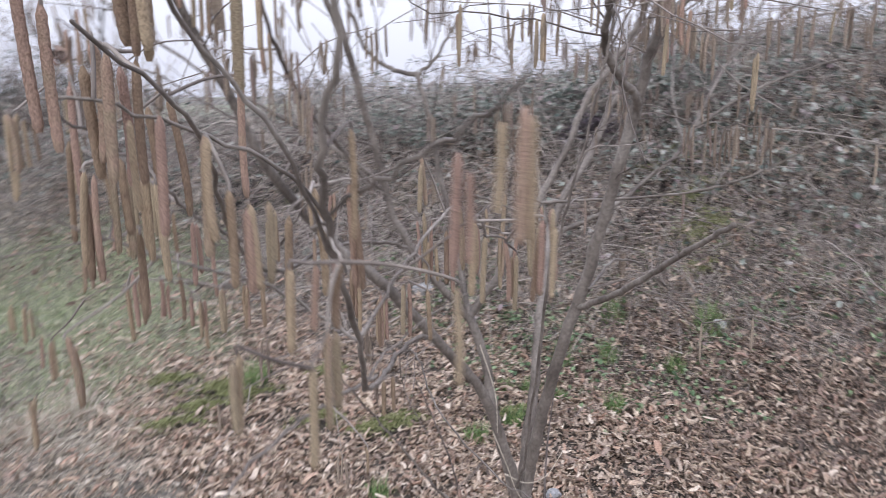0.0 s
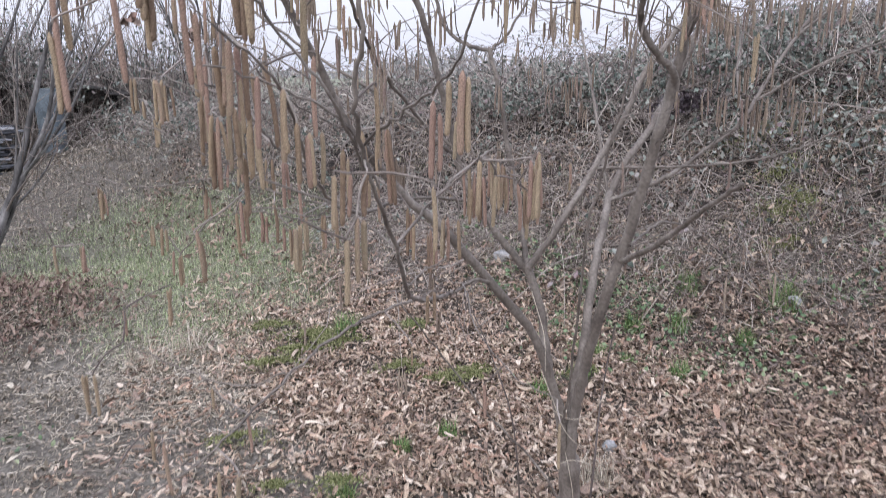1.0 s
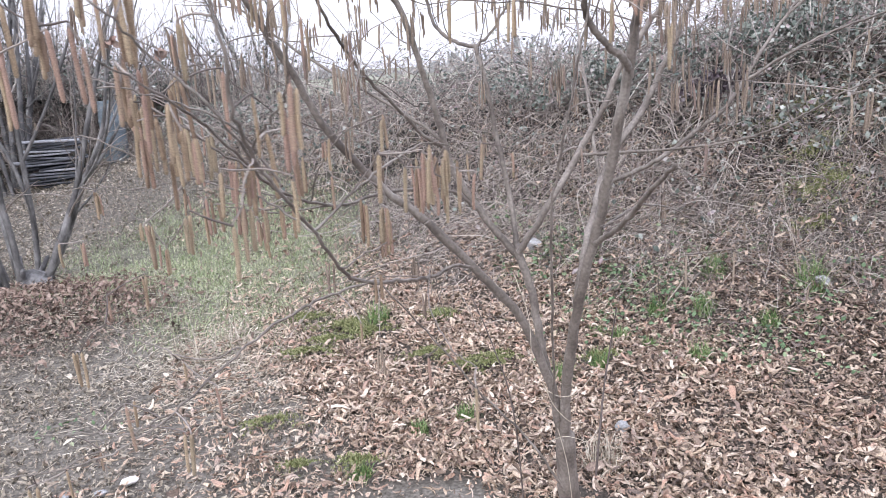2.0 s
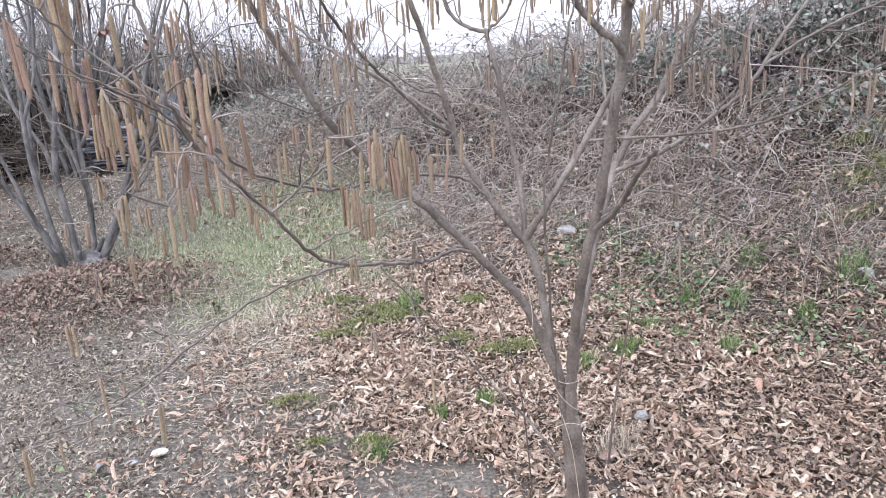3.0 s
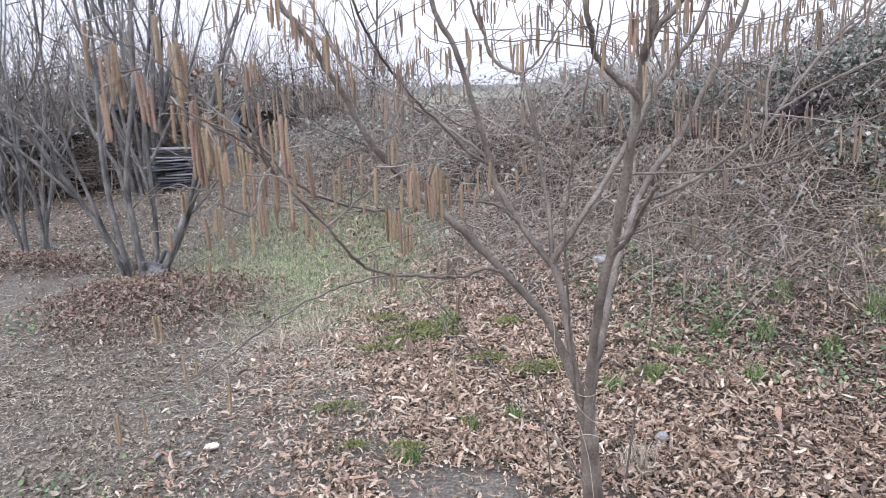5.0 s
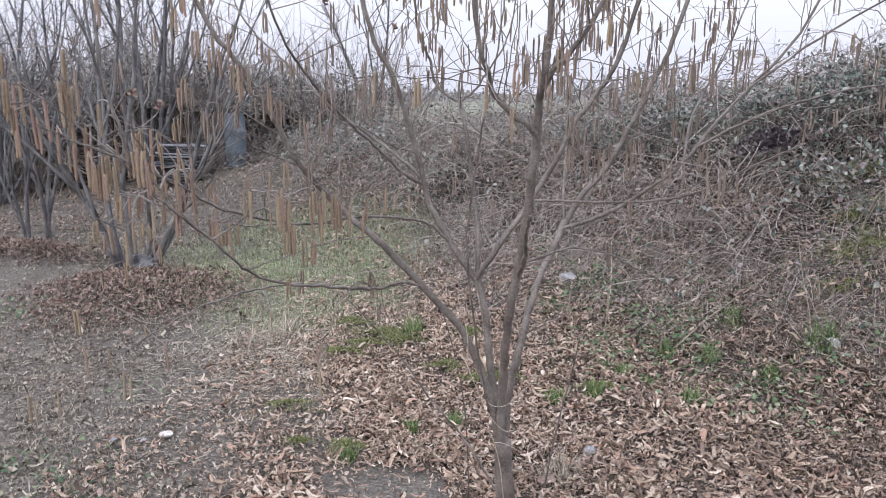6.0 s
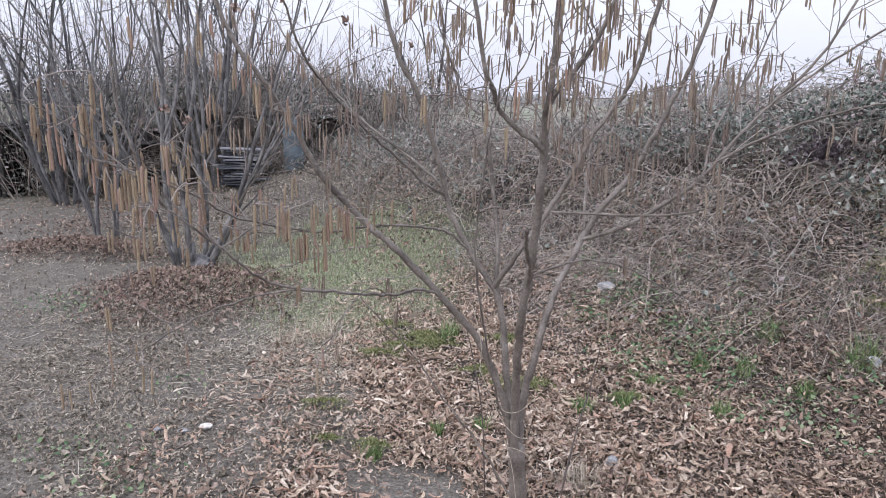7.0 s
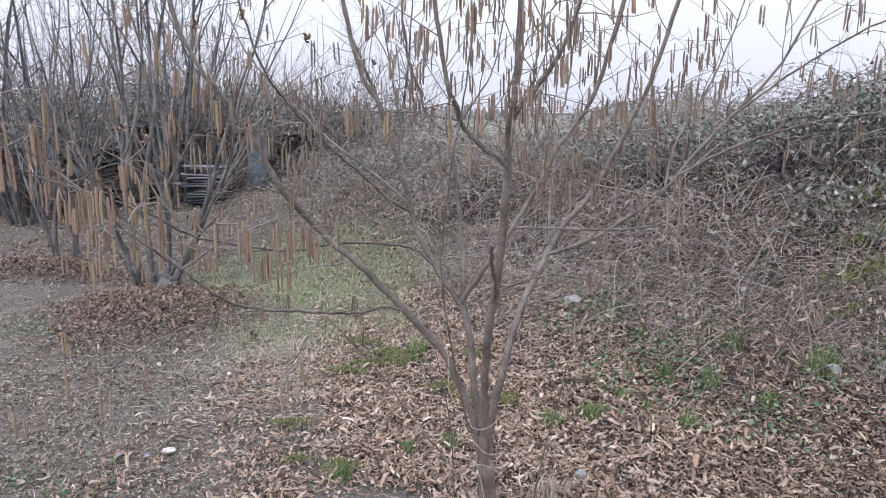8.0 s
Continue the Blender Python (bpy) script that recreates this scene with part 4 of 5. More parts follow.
def shrub(name, place, stems, height, lean, rng, label, bark=BUSH_BARK, r=0.030, catkins=60, drift=(0, 0), twig_rate=13, sides=7, forks=2, burl=False):
    """A clump of slender forking stems that spread from one foot, with twigs and a few catkins."""
    x0, y0 = place
    z0 = float(rise(x0, y0))
    origin = np.array((x0, y0, z0))
    ob = tagged(base_empty(name, tuple(origin)), label, "shrub")
    fine, hung = [], []
    for k in range(stems):
        yaw = 6.283 * (k + rng.uniform(-0.9, 0.9)) / stems
        tilt = lean * rng.uniform(0.1, 1.25)
        h = height * rng.uniform(0.65, 1.1)
        foot = np.array([0.13 * np.cos(yaw), 0.13 * np.sin(yaw), -0.08])
        d = np.array([np.sin(tilt) * np.cos(yaw) + drift[0], np.sin(tilt) * np.sin(yaw) + drift[1], np.cos(tilt)])
        line = spline(grown(foot, d, h, 7, rng, 0.09, 0.045), 4)
        rr = r * rng.uniform(0.55, 1.15)
        v, f = tube(line, [rr, rr * 0.78, rr * 0.48, rr * 0.14], sides, 0.1)
        stem = put("stem", fast_mesh("stem", v, f, bark, True), ob)
        lines = [(line, rr)]
        for _ in range(forks):
            i = int(rng.uniform(0.18, 0.72) * (len(line) - 2))
            along = line[i + 1] - line[i]
            out = rng.normal(0, 1, 3) * np.array([1, 1, 0.3])
            way = along / np.linalg.norm(along) + rng.uniform(0.35, 0.75) * out / np.linalg.norm(out)
            side = spline(grown(line[i], way, h * rng.uniform(0.28, 0.6), 5, rng, 0.10, 0.06), 4)
            r2 = rr * np.interp(i / len(line), [0, 0.33, 0.66, 1], [1, 0.78, 0.48, 0.14]) * rng.uniform(0.5, 0.8)
            v, f = tube(side, [r2, r2 * 0.7, r2 * 0.18], 6, 0.1)
            put("branch", fast_mesh("branch", v, f, bark, True), stem)
            lines.append((side, r2))
        for n in range(twig_rate):
            line, r3 = lines[n % len(lines)]
            i = int(rng.uniform(0.2, 1.0) * (len(line) - 2))
            w = line[i + 1] - line[i]
            w = w / np.linalg.norm(w) * 0.8 + rng.normal(0, 0.5, 3)
            L = rng.uniform(0.3, 0.95)
            tl = grown(line[i], w, L, 6, rng, 0.13, 0.03)
            for q, q2 in zip(tl[1:], np.diff(tl, axis=0)):
                if rng.random() < 0.4:
                    e = q2 / np.linalg.norm(q2) * 0.6 + rng.normal(0, 0.6, 3)
                    e = e / np.linalg.norm(e) * L * rng.uniform(0.2, 0.5)
                    fine.append(tube(np.array([q, q + 0.5 * e + rng.normal(0, 0.012, 3), q + e]), [0.0028, 0.0011], 3))
                if rng.random() < catkins / 520.0:
                    for _ in range(rng.integers(1, 4)):
                        hung.append((*(q + rng.normal(0, 0.012, 3)), rng.uniform(0.045, 0.08)))
            fine.append(tube(tl, [max(0.0035, 0.3 * r3), 0.0016], 4))
    if burl:
        bm = bmesh.new()
        bmesh.ops.create_icosphere(bm, subdivisions=3, radius=0.11)
        for v in bm.verts:
            v.co = Vector((v.co.x * 1.15, v.co.y * 0.95, v.co.z * 0.8)) * (1 + 0.45 * noise.noise(v.co * 9.0) + 0.2 * noise.noise(v.co * 23.0))
        me = bpy.data.meshes.new("burl")
        bm.to_mesh(me)
        bm.free()
        me.materials.append(DARK_BARK)
        put("burl", me, ob, "dark knotted stool of old cut stems", pose(0.14, -0.06, 0.03))
        for k in range(5):
            a = 0.9 + 1.1 * k
            v, f = tube(np.array([(0.12 * math.cos(a), 0.10 * math.sin(a), 0.02), (0.19 * math.cos(a), 0.16 * math.sin(a), 0.11), (0.23 * math.cos(a), 0.19 * math.sin(a), 0.17 + 0.04 * math.sin(3 * k))]), [0.022, 0.019, 0.017], 8, 0.15)
            put("stub", fast_mesh("stub", v, f, DARK_BARK, True), ob)
    put("twigs", fast_mesh("twigs", *join(fine), BUSH_BARK if bark is DARK_BARK else TWIG, True), ob, "fine bare twigs")["kind"] = "stuff"
    if hung:
        hang_catkins(ob, (0, 0, 0), hung, 0, rng, "hanging tan catkins")
    return ob


shrub("hazel_bush", (-3.45, 3.28), 10, 3.3, 0.55, np.random.default_rng(21), "bare grey hazel clump rising from a heap of dead leaves", r=0.027, catkins=60, drift=(-0.05, 0.0), burl=True)
shrub("hazel_bush", (-5.3, 4.3), 7, 3.6, 0.4, np.random.default_rng(22), "bare grey hazel clump beside the trodden path", DARK_BARK, 0.022, catkins=40, twig_rate=10)
shrub("hazel_bush", (-5.3, 6.4), 6, 4.6, 0.3, np.random.default_rng(23), "tall bare hazel clump in front of the dark lean-to", DARK_BARK, 0.042, catkins=25)
shrub("hazel_bush", (-7.5, 6.0), 11, 4.6, 0.5, np.random.default_rng(24), "tall bare hazel clump at the back of the garden", DARK_BARK, 0.034, catkins=15, twig_rate=13)
shrub("hazel_bush", (-6.3, 9.2), 7, 5.0, 0.45, np.random.default_rng(25), "tall bare hazel clump behind the brushwood", DARK_BARK, 0.022, catkins=10)
shrub("hazel_bush", (-9.3, 9.0), 12, 5.6, 0.45, np.random.default_rng(26), "tall bare hazel clump at the back of the garden", DARK_BARK, 0.022, catkins=0, twig_rate=15)
shrub("hazel_bush", (-3.2, 10.2), 6, 3.2, 0.5, np.random.default_rng(27), "bare shrub behind the bank", catkins=0)

# ---- dead leaves ----
TUFT_SPOTS = [(0.33, 1.27, 0.085), (0.52, 1.35, 0.08), (1.0, 1.31, 0.085), (-0.13, 0.97, 0.07), (-0.33, 0.86, 0.06), (-0.54, 0.56, 0.06), (-0.62, 2.1, 0.11), (1.68, 1.66, 0.13), (1.40, 1.50, 0.075), (1.15, 1.71, 0.085), (0.68, 1.58, 0.07), (0.57, 1.63, 0.06), (-0.25, 2.05, 0.07), (0.92, 1.78, 0.08), (1.28, 1.95, 0.10), (0.80, 1.48, 0.05)]
MOSS_SPOTS = [(-1.04, 2.18, 0.12, 0.07), (-0.80, 2.02, 0.18, 0.10), (-0.97, 1.72, 0.14, 0.07), (-0.86, 1.86, 0.14, 0.06), (-0.64, 1.93, 0.13, 0.06), (-0.33, 1.61, 0.11, 0.07), (0.0, 1.48, 0.13, 0.09), (-0.24, 2.06, 0.10, 0.06), (-1.0, 1.0, 0.10, 0.06), (-0.56, 0.62, 0.085, 0.06), (-0.79, 0.62, 0.075, 0.04), (-0.12, 1.46, 0.08, 0.05), (0.55, 1.38, 0.09, 0.05), (2.0, 2.26, 0.20, 0.12), (2.08, 2.52, 0.14, 0.09), (2.1, 2.9, 0.25, 0.12), (1.86, 2.02, 0.12, 0.07)]


def clear_of_green(x, y):
    """Falls where grass tufts and moss stand."""
    k = np.ones_like(x)
    for a, b, c in TUFT_SPOTS + [(0.502, 0.79, 0.06)]:
        k = k * (1 - 0.88 * np.exp(-(((x - a) ** 2 + (y - b) ** 2) / (0.75 * c * c)) ** 2))
    for a, b, c, d in MOSS_SPOTS:
        k = k * (1 - 0.86 * np.exp(-(((x - a) / (1.3 * c)) ** 2 + ((y - b) / (1.3 * d)) ** 2) ** 2))
    return k


def litter_places(rng, count, box, weight):
    x0, x1, y0, y1 = box
    x, y = rng.uniform(x0, x1, count), rng.uniform(y0, y1, count)
    keep = rng.random(count) < weight(x, y)
    return x[keep], y[keep]


def thick(a, b):
    """Where the litter lies deep; it thins out towards the open garden."""
    return np.clip((b + 0.45 + 0.12 * waves(3 * a, 3 * b)) / 0.55, 0, 1) * np.clip((3.2 - a) / 0.6, 0, 1)


def lay_leaves():
    rng = np.random.default_rng(3)
    thing = tagged(base_empty("leaf_litter", (0, 0, 0)), "curled tan and brown dead leaves covering the soil", "leaf litter", kind="stuff")
    # single leaves round the foot of the hazel
    x, y = litter_places(rng, 900, (-0.7, 1.7, 0.35, 1.5), lambda a, b: litter(a, b)[0] * 0.45 * clear_of_green(a, b))
    x, y = x[:290], y[:290]
    n = len(x)
    ca = rng.uniform(0.8, 2.2, 12) * rng.choice([-1, 1], 12)
    shapes, faces = leaf_shapes(12, np.full(12, 0.054), ca / 0.18, rng.uniform(0.5, 2.4, 12) * rng.choice([-1, 1], 12), 8, 6, rng, 0.05, np.full(12, 0.36))
    meshes = [fast_mesh("leaf", s - np.array([0, 0, s[:, 2].min()]), faces, LEAF_ONE, True) for s in shapes]
    z = rise(x, y)
    for k in range(n):
        m = Matrix.Translation((x[k], y[k], z[k] + rng.uniform(0.008, 0.03))) @ Euler((rng.normal(0, 0.45), rng.normal(0, 0.45), rng.uniform(0, 6.28))).to_matrix().to_4x4() @ Matrix.Scale(rng.uniform(0.55, 1.05), 4)
        put("leaf", meshes[k % 12], thing, at=m)
    # the rest of the litter
    x, y = litter_places(rng, 126000, (-1.7, 3.2, -0.5, 3.1), lambda a, b: thick(a, b) * litter(a, b)[0] * clear_of_green(a, b) * np.clip(0.72 + 0.75 * waves(6.1 * a, 6.7 * b), 0.16, 1))
    damp = rng.random(len(x)) < 0.9 / (1 + np.exp(-(x + 0.25 * y - 1.1 + 0.5 * waves(2 * x, 2 * y)) / 0.2))
    close = (x < 1.8) & (y < 1.9)
    for part_of, leaf_mat, rows in ((~damp & close, LITTER, 4), (damp & close, MOUND_LEAF, 4), (~damp & ~close, LITTER, 3), (damp & ~close, MOUND_LEAF, 3)):
        a, b = x[part_of], y[part_of]
        pl = np.stack([a, b, rise(a, b) + rng.uniform(-0.004, 0.046, len(a))], 1)
        broad = rng.uniform(0.18, 0.46, len(a))
        put("leaves", fast_mesh("leaves", *scatter_leaves(pl, (0.038 * np.exp(rng.normal(0, 0.36, len(a)))).clip(0.016, 0.085), rng, 0.24, rows, rows, 6.0, broad, 0.075, 3.0, (0.9, 2.5)), leaf_mat, True), thing)["kind"] = "stuff"
    # broken bits between the leaves
    x, y = litter_places(rng, 46000, (-1.3, 2.4, -0.3, 2.4), lambda a, b: 0.9 * thick(a, b) * litter(a, b)[0] * clear_of_green(a, b))
    pl = np.stack([x, y, rise(x, y) + rng.uniform(0.0, 0.02, len(x))], 1)
    put("leaves", fast_mesh("leaves", *scatter_leaves(pl, rng.uniform(0.012, 0.03, len(x)), rng, 0.3, 3, 2, 6.0, rng.uniform(0.3, 0.8, len(x)), 0.14), LITTER, True), thing)["kind"] = "stuff"
    # crumbled leaf over the trodden soil
    x, y = litter_places(rng, 210000, (-5.2, -0.7, -1.1, 4.2), lambda a, b: np.clip((b + 1.1) / 1.2, 0, 1) * np.clip(0.5 + 0.45 * waves(2.3 * a, 2.3 * b), 0.06, 1) * (1 - 0.92 * green(a, b)) * (1 - 0.75 * np.exp(-((a + 4.2) / 1.0) ** 2 - ((b - 2.3) / 0.6) ** 2)) * (1 - 0.6 * np.exp(-((a + 1.75) / 0.35) ** 2 - ((b - 1.15) / 0.2) ** 2)) * (1 - 0.5 * np.exp(-((a + 1.4) / 0.7) ** 2 - ((b - 0.9) / 0.85) ** 2)) * np.where((a < -3.2) | (b > 2.6), 0.5, 1.0) + 0.03)
    pl = np.stack([x, y, rise(x, y) + rng.uniform(0.0, 0.014, len(x))], 1)
    put("leaves", fast_mesh("leaves", *scatter_leaves(pl, (0.0185 * np.exp(rng.normal(0, 0.5, len(x)))).clip(0.007, 0.07), rng, 0.25, 3, 2, 7.0, rng.uniform(0.15, 0.5, len(x)), 0.16, 2.4), CRUMB_LEAF), thing)["kind"] = "stuff"
    # whole curled leaves that have blown on to the trodden soil
    x, y = litter_places(rng, 5200, (-4.0, -0.7, -0.4, 3.2), lambda a, b: 0.6 * np.exp(-np.clip(-0.9 - a, 0, 9) / 0.9) + 0.25 - 0.25 * green(a, b))
    pl = np.stack([x, y, rise(x, y) + rng.uniform(0.0, 0.012, len(x))], 1)
    put("leaves", fast_mesh("leaves", *scatter_leaves(pl, rng.uniform(0.022, 0.05, len(x)), rng, 0.3, 5, 3, 12.0, rng.uniform(0.15, 0.42, len(x)), 0.1, 2.4), CRUMB_LEAF, True), thing)["kind"] = "stuff"
    heap = tagged(base_empty("leaf_heap", (-2.9, 2.45, float(rise(-2.9, 2.45)))), "heap of damp brown dead leaves under the hazel clump", "leaf heap", kind="stuff")
    x, y = litter_places(rng, 30000, (-6.0, -1.6, 1.3, 4.2), lambda a, b: litter(a, b)[1])
    pl = np.stack([x + 2.9, y - 2.45, rise(x, y) - float(rise(-2.9, 2.45)) + rng.uniform(0.0, 0.05, len(x))], 1)
    put("leaves", fast_mesh("leaves", *scatter_leaves(pl, rng.normal(0.041, 0.014, len(x)).clip(0.018, 0.085), rng, 0.5, 4, 3, 8.0, rng.uniform(0.15, 0.5, len(x)), 0.12), HEAP_LEAF), heap)["kind"] = "stuff"
    # thinning towards the open garden
    x, y = litter_places(rng, 80000, (-2.5, 5.5, -3.6, 3.0), lambda a, b: (1 - thick(a, b)) * np.exp(-np.clip(np.maximum((np.abs(a - 0.9) - 1.6) / 0.8, (-0.2 - b) / 0.85), 0, 9)) * np.clip(0.7 + 0.4 * waves(2 * a, 2 * b), 0.1, 1))
    pl = np.stack([x, y, rise(x, y) + rng.uniform(0.0, 0.03, len(x))], 1)
    put("leaves", fast_mesh("leaves", *scatter_leaves(pl, rng.normal(0.042, 0.012, len(x)).clip(0.02, 0.08), rng, 0.4, 3, 2, 6.0, rng.uniform(0.2, 0.5, len(x))), LITTER), thing)["kind"] = "stuff"
    # leaf crumbs and earth in front of the lean-to
    x, y = litter_places(rng, 17000, (-5.2, -1.0, 4.0, 7.6), lambda a, b: 1 - 0.85 * green(a, b))
    pl = np.stack([x, y, rise(x, y) + rng.uniform(0.0, 0.03, len(x))], 1)
    put("leaves", fast_mesh("leaves", *scatter_leaves(pl, rng.normal(0.042, 0.016, len(x)).clip(0.015, 0.09), rng, 0.3, 3, 2, 7.0, rng.uniform(0.15, 0.45, len(x))), CRUMB_LEAF), thing)["kind"] = "stuff"
    x, y = litter_places(rng, 24000, (-9.5, -5.0, 1.2, 6.8), lambda a, b: np.clip(0.4 + 0.45 * waves(1.3 * a, 1.3 * b), 0.06, 0.9))
    pl = np.stack([x, y, rise(x, y) + rng.uniform(0.0, 0.02, len(x))], 1)
    put("leaves", fast_mesh("leaves", *scatter_leaves(pl, rng.normal(0.045, 0.015, len(x)).clip(0.02, 0.09), rng, 0.3, 3, 2, 6.0, rng.uniform(0.2, 0.5, len(x))), MOUND_LEAF), thing)["kind"] = "stuff"
    # leaves caught on the bank
    x, y = litter_places(rng, 36000, (-2.5, 4.5, 1.6, 6.0), lambda a, b: np.clip((0.5 * a + 0.87 * b - 1.9) * 2, 0, 0.5) * np.clip(0.8 + 0.7 * waves(2.1 * a, 2.1 * b), 0.2, 1.3))
    pl = np.stack([x, y, rise(x, y) + rng.uniform(0.0, 0.10, len(x))], 1)
    put("leaves", fast_mesh("leaves", *scatter_leaves(pl, rng.normal(0.045, 0.014, len(x)).clip(0.02, 0.1), rng, 0.6, 3, 2, 7.0, rng.uniform(0.15, 0.5, len(x)), 0.14, 2.4), MOUND_LEAF), thing)["kind"] = "stuff"


lay_leaves()


# ---- grass, moss and weeds ----
def grow_grass():
    rng = np.random.default_rng(4)
    n = 150000
    x, y = rng.uniform(-4.2, -0.3, n), rng.uniform(1.6, 6.5, n)
    keep = rng.random(n) < green(x, y) * 0.95
    x, y = x[keep], y[keep]
    pl = np.stack([x, y, rise(x, y)], 1)
    ob = put("lawn_grass", fast_mesh("lawn_grass", *blades(pl, rng.uniform(0.022, 0.055, len(x)), 0.0034, rng, 1.0, 3), SOIL_TURF))
    tagged(ob, "short pale green turf between the shrubs and bank", "grass", kind="stuff")
    # dry bents over the trodden part and up the bank
    n = 85000
    x, y = rng.uniform(-5.5, 4.5, n), rng.uniform(-0.9, 6.0, n)
    d = 0.5 * x + 0.87 * y
    left = 1 / (1 + np.exp((x + 0.95) / 0.15)) * (0.16 + 0.12 * np.exp(-((x + 1.4) ** 2 / 0.5 + (y - 1.7) ** 2 / 0.6)))
    bank = np.clip((d - 2.0) * 0.8, 0, 0.55) * np.clip((5.0 - d) / 1.6, 0.15, 1) * np.clip((0.87 * x - 0.5 * y + 3.4) / 1.2, np.where(y > 4.3, 0.55, 0.12), 1)
    keep = rng.random(n) < np.maximum(left, bank) * np.clip(1 - 1.3 * green(x, y), 0, 1)
    x, y, d = x[keep], y[keep], d[keep]
    pl = np.stack([x, y, rise(x, y)], 1)
    tall = np.where(d > 2.0, rng.uniform(0.06, 0.26, len(x)), rng.uniform(0.03, 0.10, len(x)))
    m = 14000
    sx, sy = rng.uniform(-5.5, -0.6, m), rng.uniform(-2.0, 3.5, m)
    ok = rng.random(m) < np.clip(0.45 + 0.65 * waves(1.3 * sx, 1.6 * sy), 0.06, 1) * (1 - 0.6 * green(sx, sy)) / (1 + np.exp((sx + 1.0) / 0.16)) * np.clip(0.35 + 0.65 * (sy - 0.2), 0.12, 1) * np.clip((sx + 3.7) / 0.9, 0.1, 1)
    sx, sy = np.concatenate([sx[ok], rng.normal(-1.38, 0.30, 1500)]), np.concatenate([sy[ok], rng.normal(1.72, 0.34, 1500)])
    yaw, L, t = rng.uniform(0, 6.283, len(sx)), rng.uniform(0.03, 0.15, len(sx)), np.linspace(-0.5, 0.5, 3)
    bend = rng.normal(0, 0.25, len(sx))
    lx = sx[:, None] + L[:, None] * (np.cos(yaw)[:, None] * t - np.sin(yaw)[:, None] * bend[:, None] * t**2 * 2)
    ly = sy[:, None] + L[:, None] * (np.sin(yaw)[:, None] * t + np.cos(yaw)[:, None] * bend[:, None] * t**2 * 2)
    lz = rise(lx, ly) + 0.006 + np.abs(rng.normal(0, 0.006, lx.shape))
    ob = put("straw", fast_mesh("straw", *strands(np.stack([lx, ly, lz], -1), 0.0019), STRAW))
    tagged(ob, "bits of bleached straw strewn over trodden soil", "straw", kind="stuff")
    gx, gy = rng.uniform(-1.5, 4.0, 30000), rng.uniform(1.5, 5.0, 30000)
    gd = 0.5 * gx + 0.87 * gy
    ok = rng.random(30000) < np.clip((gd - 2.0) / 0.4, 0, 1) * np.clip((4.4 - gd) / 0.8, 0, 1) * np.clip(0.3 + 0.6 * waves(2.3 * gx, 2.7 * gy) + 0.2 * (gx - 0.5), 0.05, 0.9)
    gx, gy = gx[ok], gy[ok]
    ob = put("bank_grass", fast_mesh("bank_grass", *blades(np.stack([gx, gy, rise(gx, gy) + 0.01], 1), rng.uniform(0.03, 0.11, len(gx)), 0.0026, rng, 1.3, 4), BANK_GRASS))
    tagged(ob, "short olive grass and moss showing through brambles", "grass", kind="stuff")
    ob = put("dry_grass", fast_mesh("dry_grass", *blades(pl, tall, 0.0018, rng, np.where(d > 2.0, 1.1, 1.6), 5), DEAD_GRASS))
    tagged(ob, "straw-coloured dead grass lying over soil and bank", "grass", kind="stuff")


grow_grass()


def grass_tuft(x, y, size, rng, mat=TUFT, name="grass_tuft", label="small tuft of dark green grass among dead leaves", lean=0.6, count=150):
    a, r = rng.uniform(0, 6.283, count), size * np.sqrt(rng.random(count)) * 0.6
    px, py = r * np.cos(a), r * np.sin(a)
    pl = np.stack([px, py, rise(x + px, y + py) - float(rise(x, y))], 1)
    ob = put(name, fast_mesh(name, *blades(pl, rng.uniform(0.4, 1.0, count) * size * 1.25, 0.0026, rng, lean, 5), mat))
    ob.location = (x, y, float(rise(x, y)))
    tagged(ob, label, "grass", "grass tufts")


TUFT_RNG = np.random.default_rng(5)
for tx, ty, ts in TUFT_SPOTS:
    grass_tuft(tx, ty, ts, TUFT_RNG)
grass_tuft(0.37, 0.56, 0.13, TUFT_RNG, STRAW, "straw_tuft", "bleached tuft of dead grass at the hazel foot", 0.9, 160)
grass_tuft(-1.45, 1.97, 0.17, TUFT_RNG, STRAW, "straw_tuft", "bleached tuft of dead grass flattened on bare soil", 2.4, 200)
grass_tuft(-1.62, 1.78, 0.15, TUFT_RNG, STRAW, "straw_tuft", "bleached tuft of dead grass flattened on bare soil", 2.4, 160)


def moss_patch(x, y, sx, sy, rng):
    """A low ragged film of moss, bristling with tiny shoots, thin towards its edge."""
    n = int(1600 * sx * sy / 0.03)
    a, r = rng.uniform(0, 6.283, n), np.abs(rng.normal(0, 0.55, n))
    r = r * (0.8 + 0.3 * np.sin(3 * a + x * 9) + 0.2 * np.sin(7 * a + y * 5))
    px, py = sx * r * np.cos(a), sy * r * np.sin(a)
    keep = waves(19 * (x + px), 23 * (y + py)) + 0.5 > 0.9 * (r - 0.3)
    px, py, r = px[keep], py[keep], r[keep]
    n = len(px)
    pz = rise(x + px, y + py) - float(rise(x, y)) + 0.016 + 0.034 * np.clip(1 - r * r, 0, 1)
    ob = put("moss_patch", fast_mesh("moss_patch", *blades(np.stack([px, py, pz - 0.006], 1), rng.uniform(0.006, 0.016, n), 0.0052, rng, 0.9, 3), MOSS))
    ob.location = (x, y, float(rise(x, y)))
    tagged(ob, "yellow-green film of moss among dead leaves", "moss", "moss patches", kind="stuff")


for mx, my, sx, sy in MOSS_SPOTS:
    moss_patch(mx, my, 1.85 * sx, 1.75 * sy, TUFT_RNG)


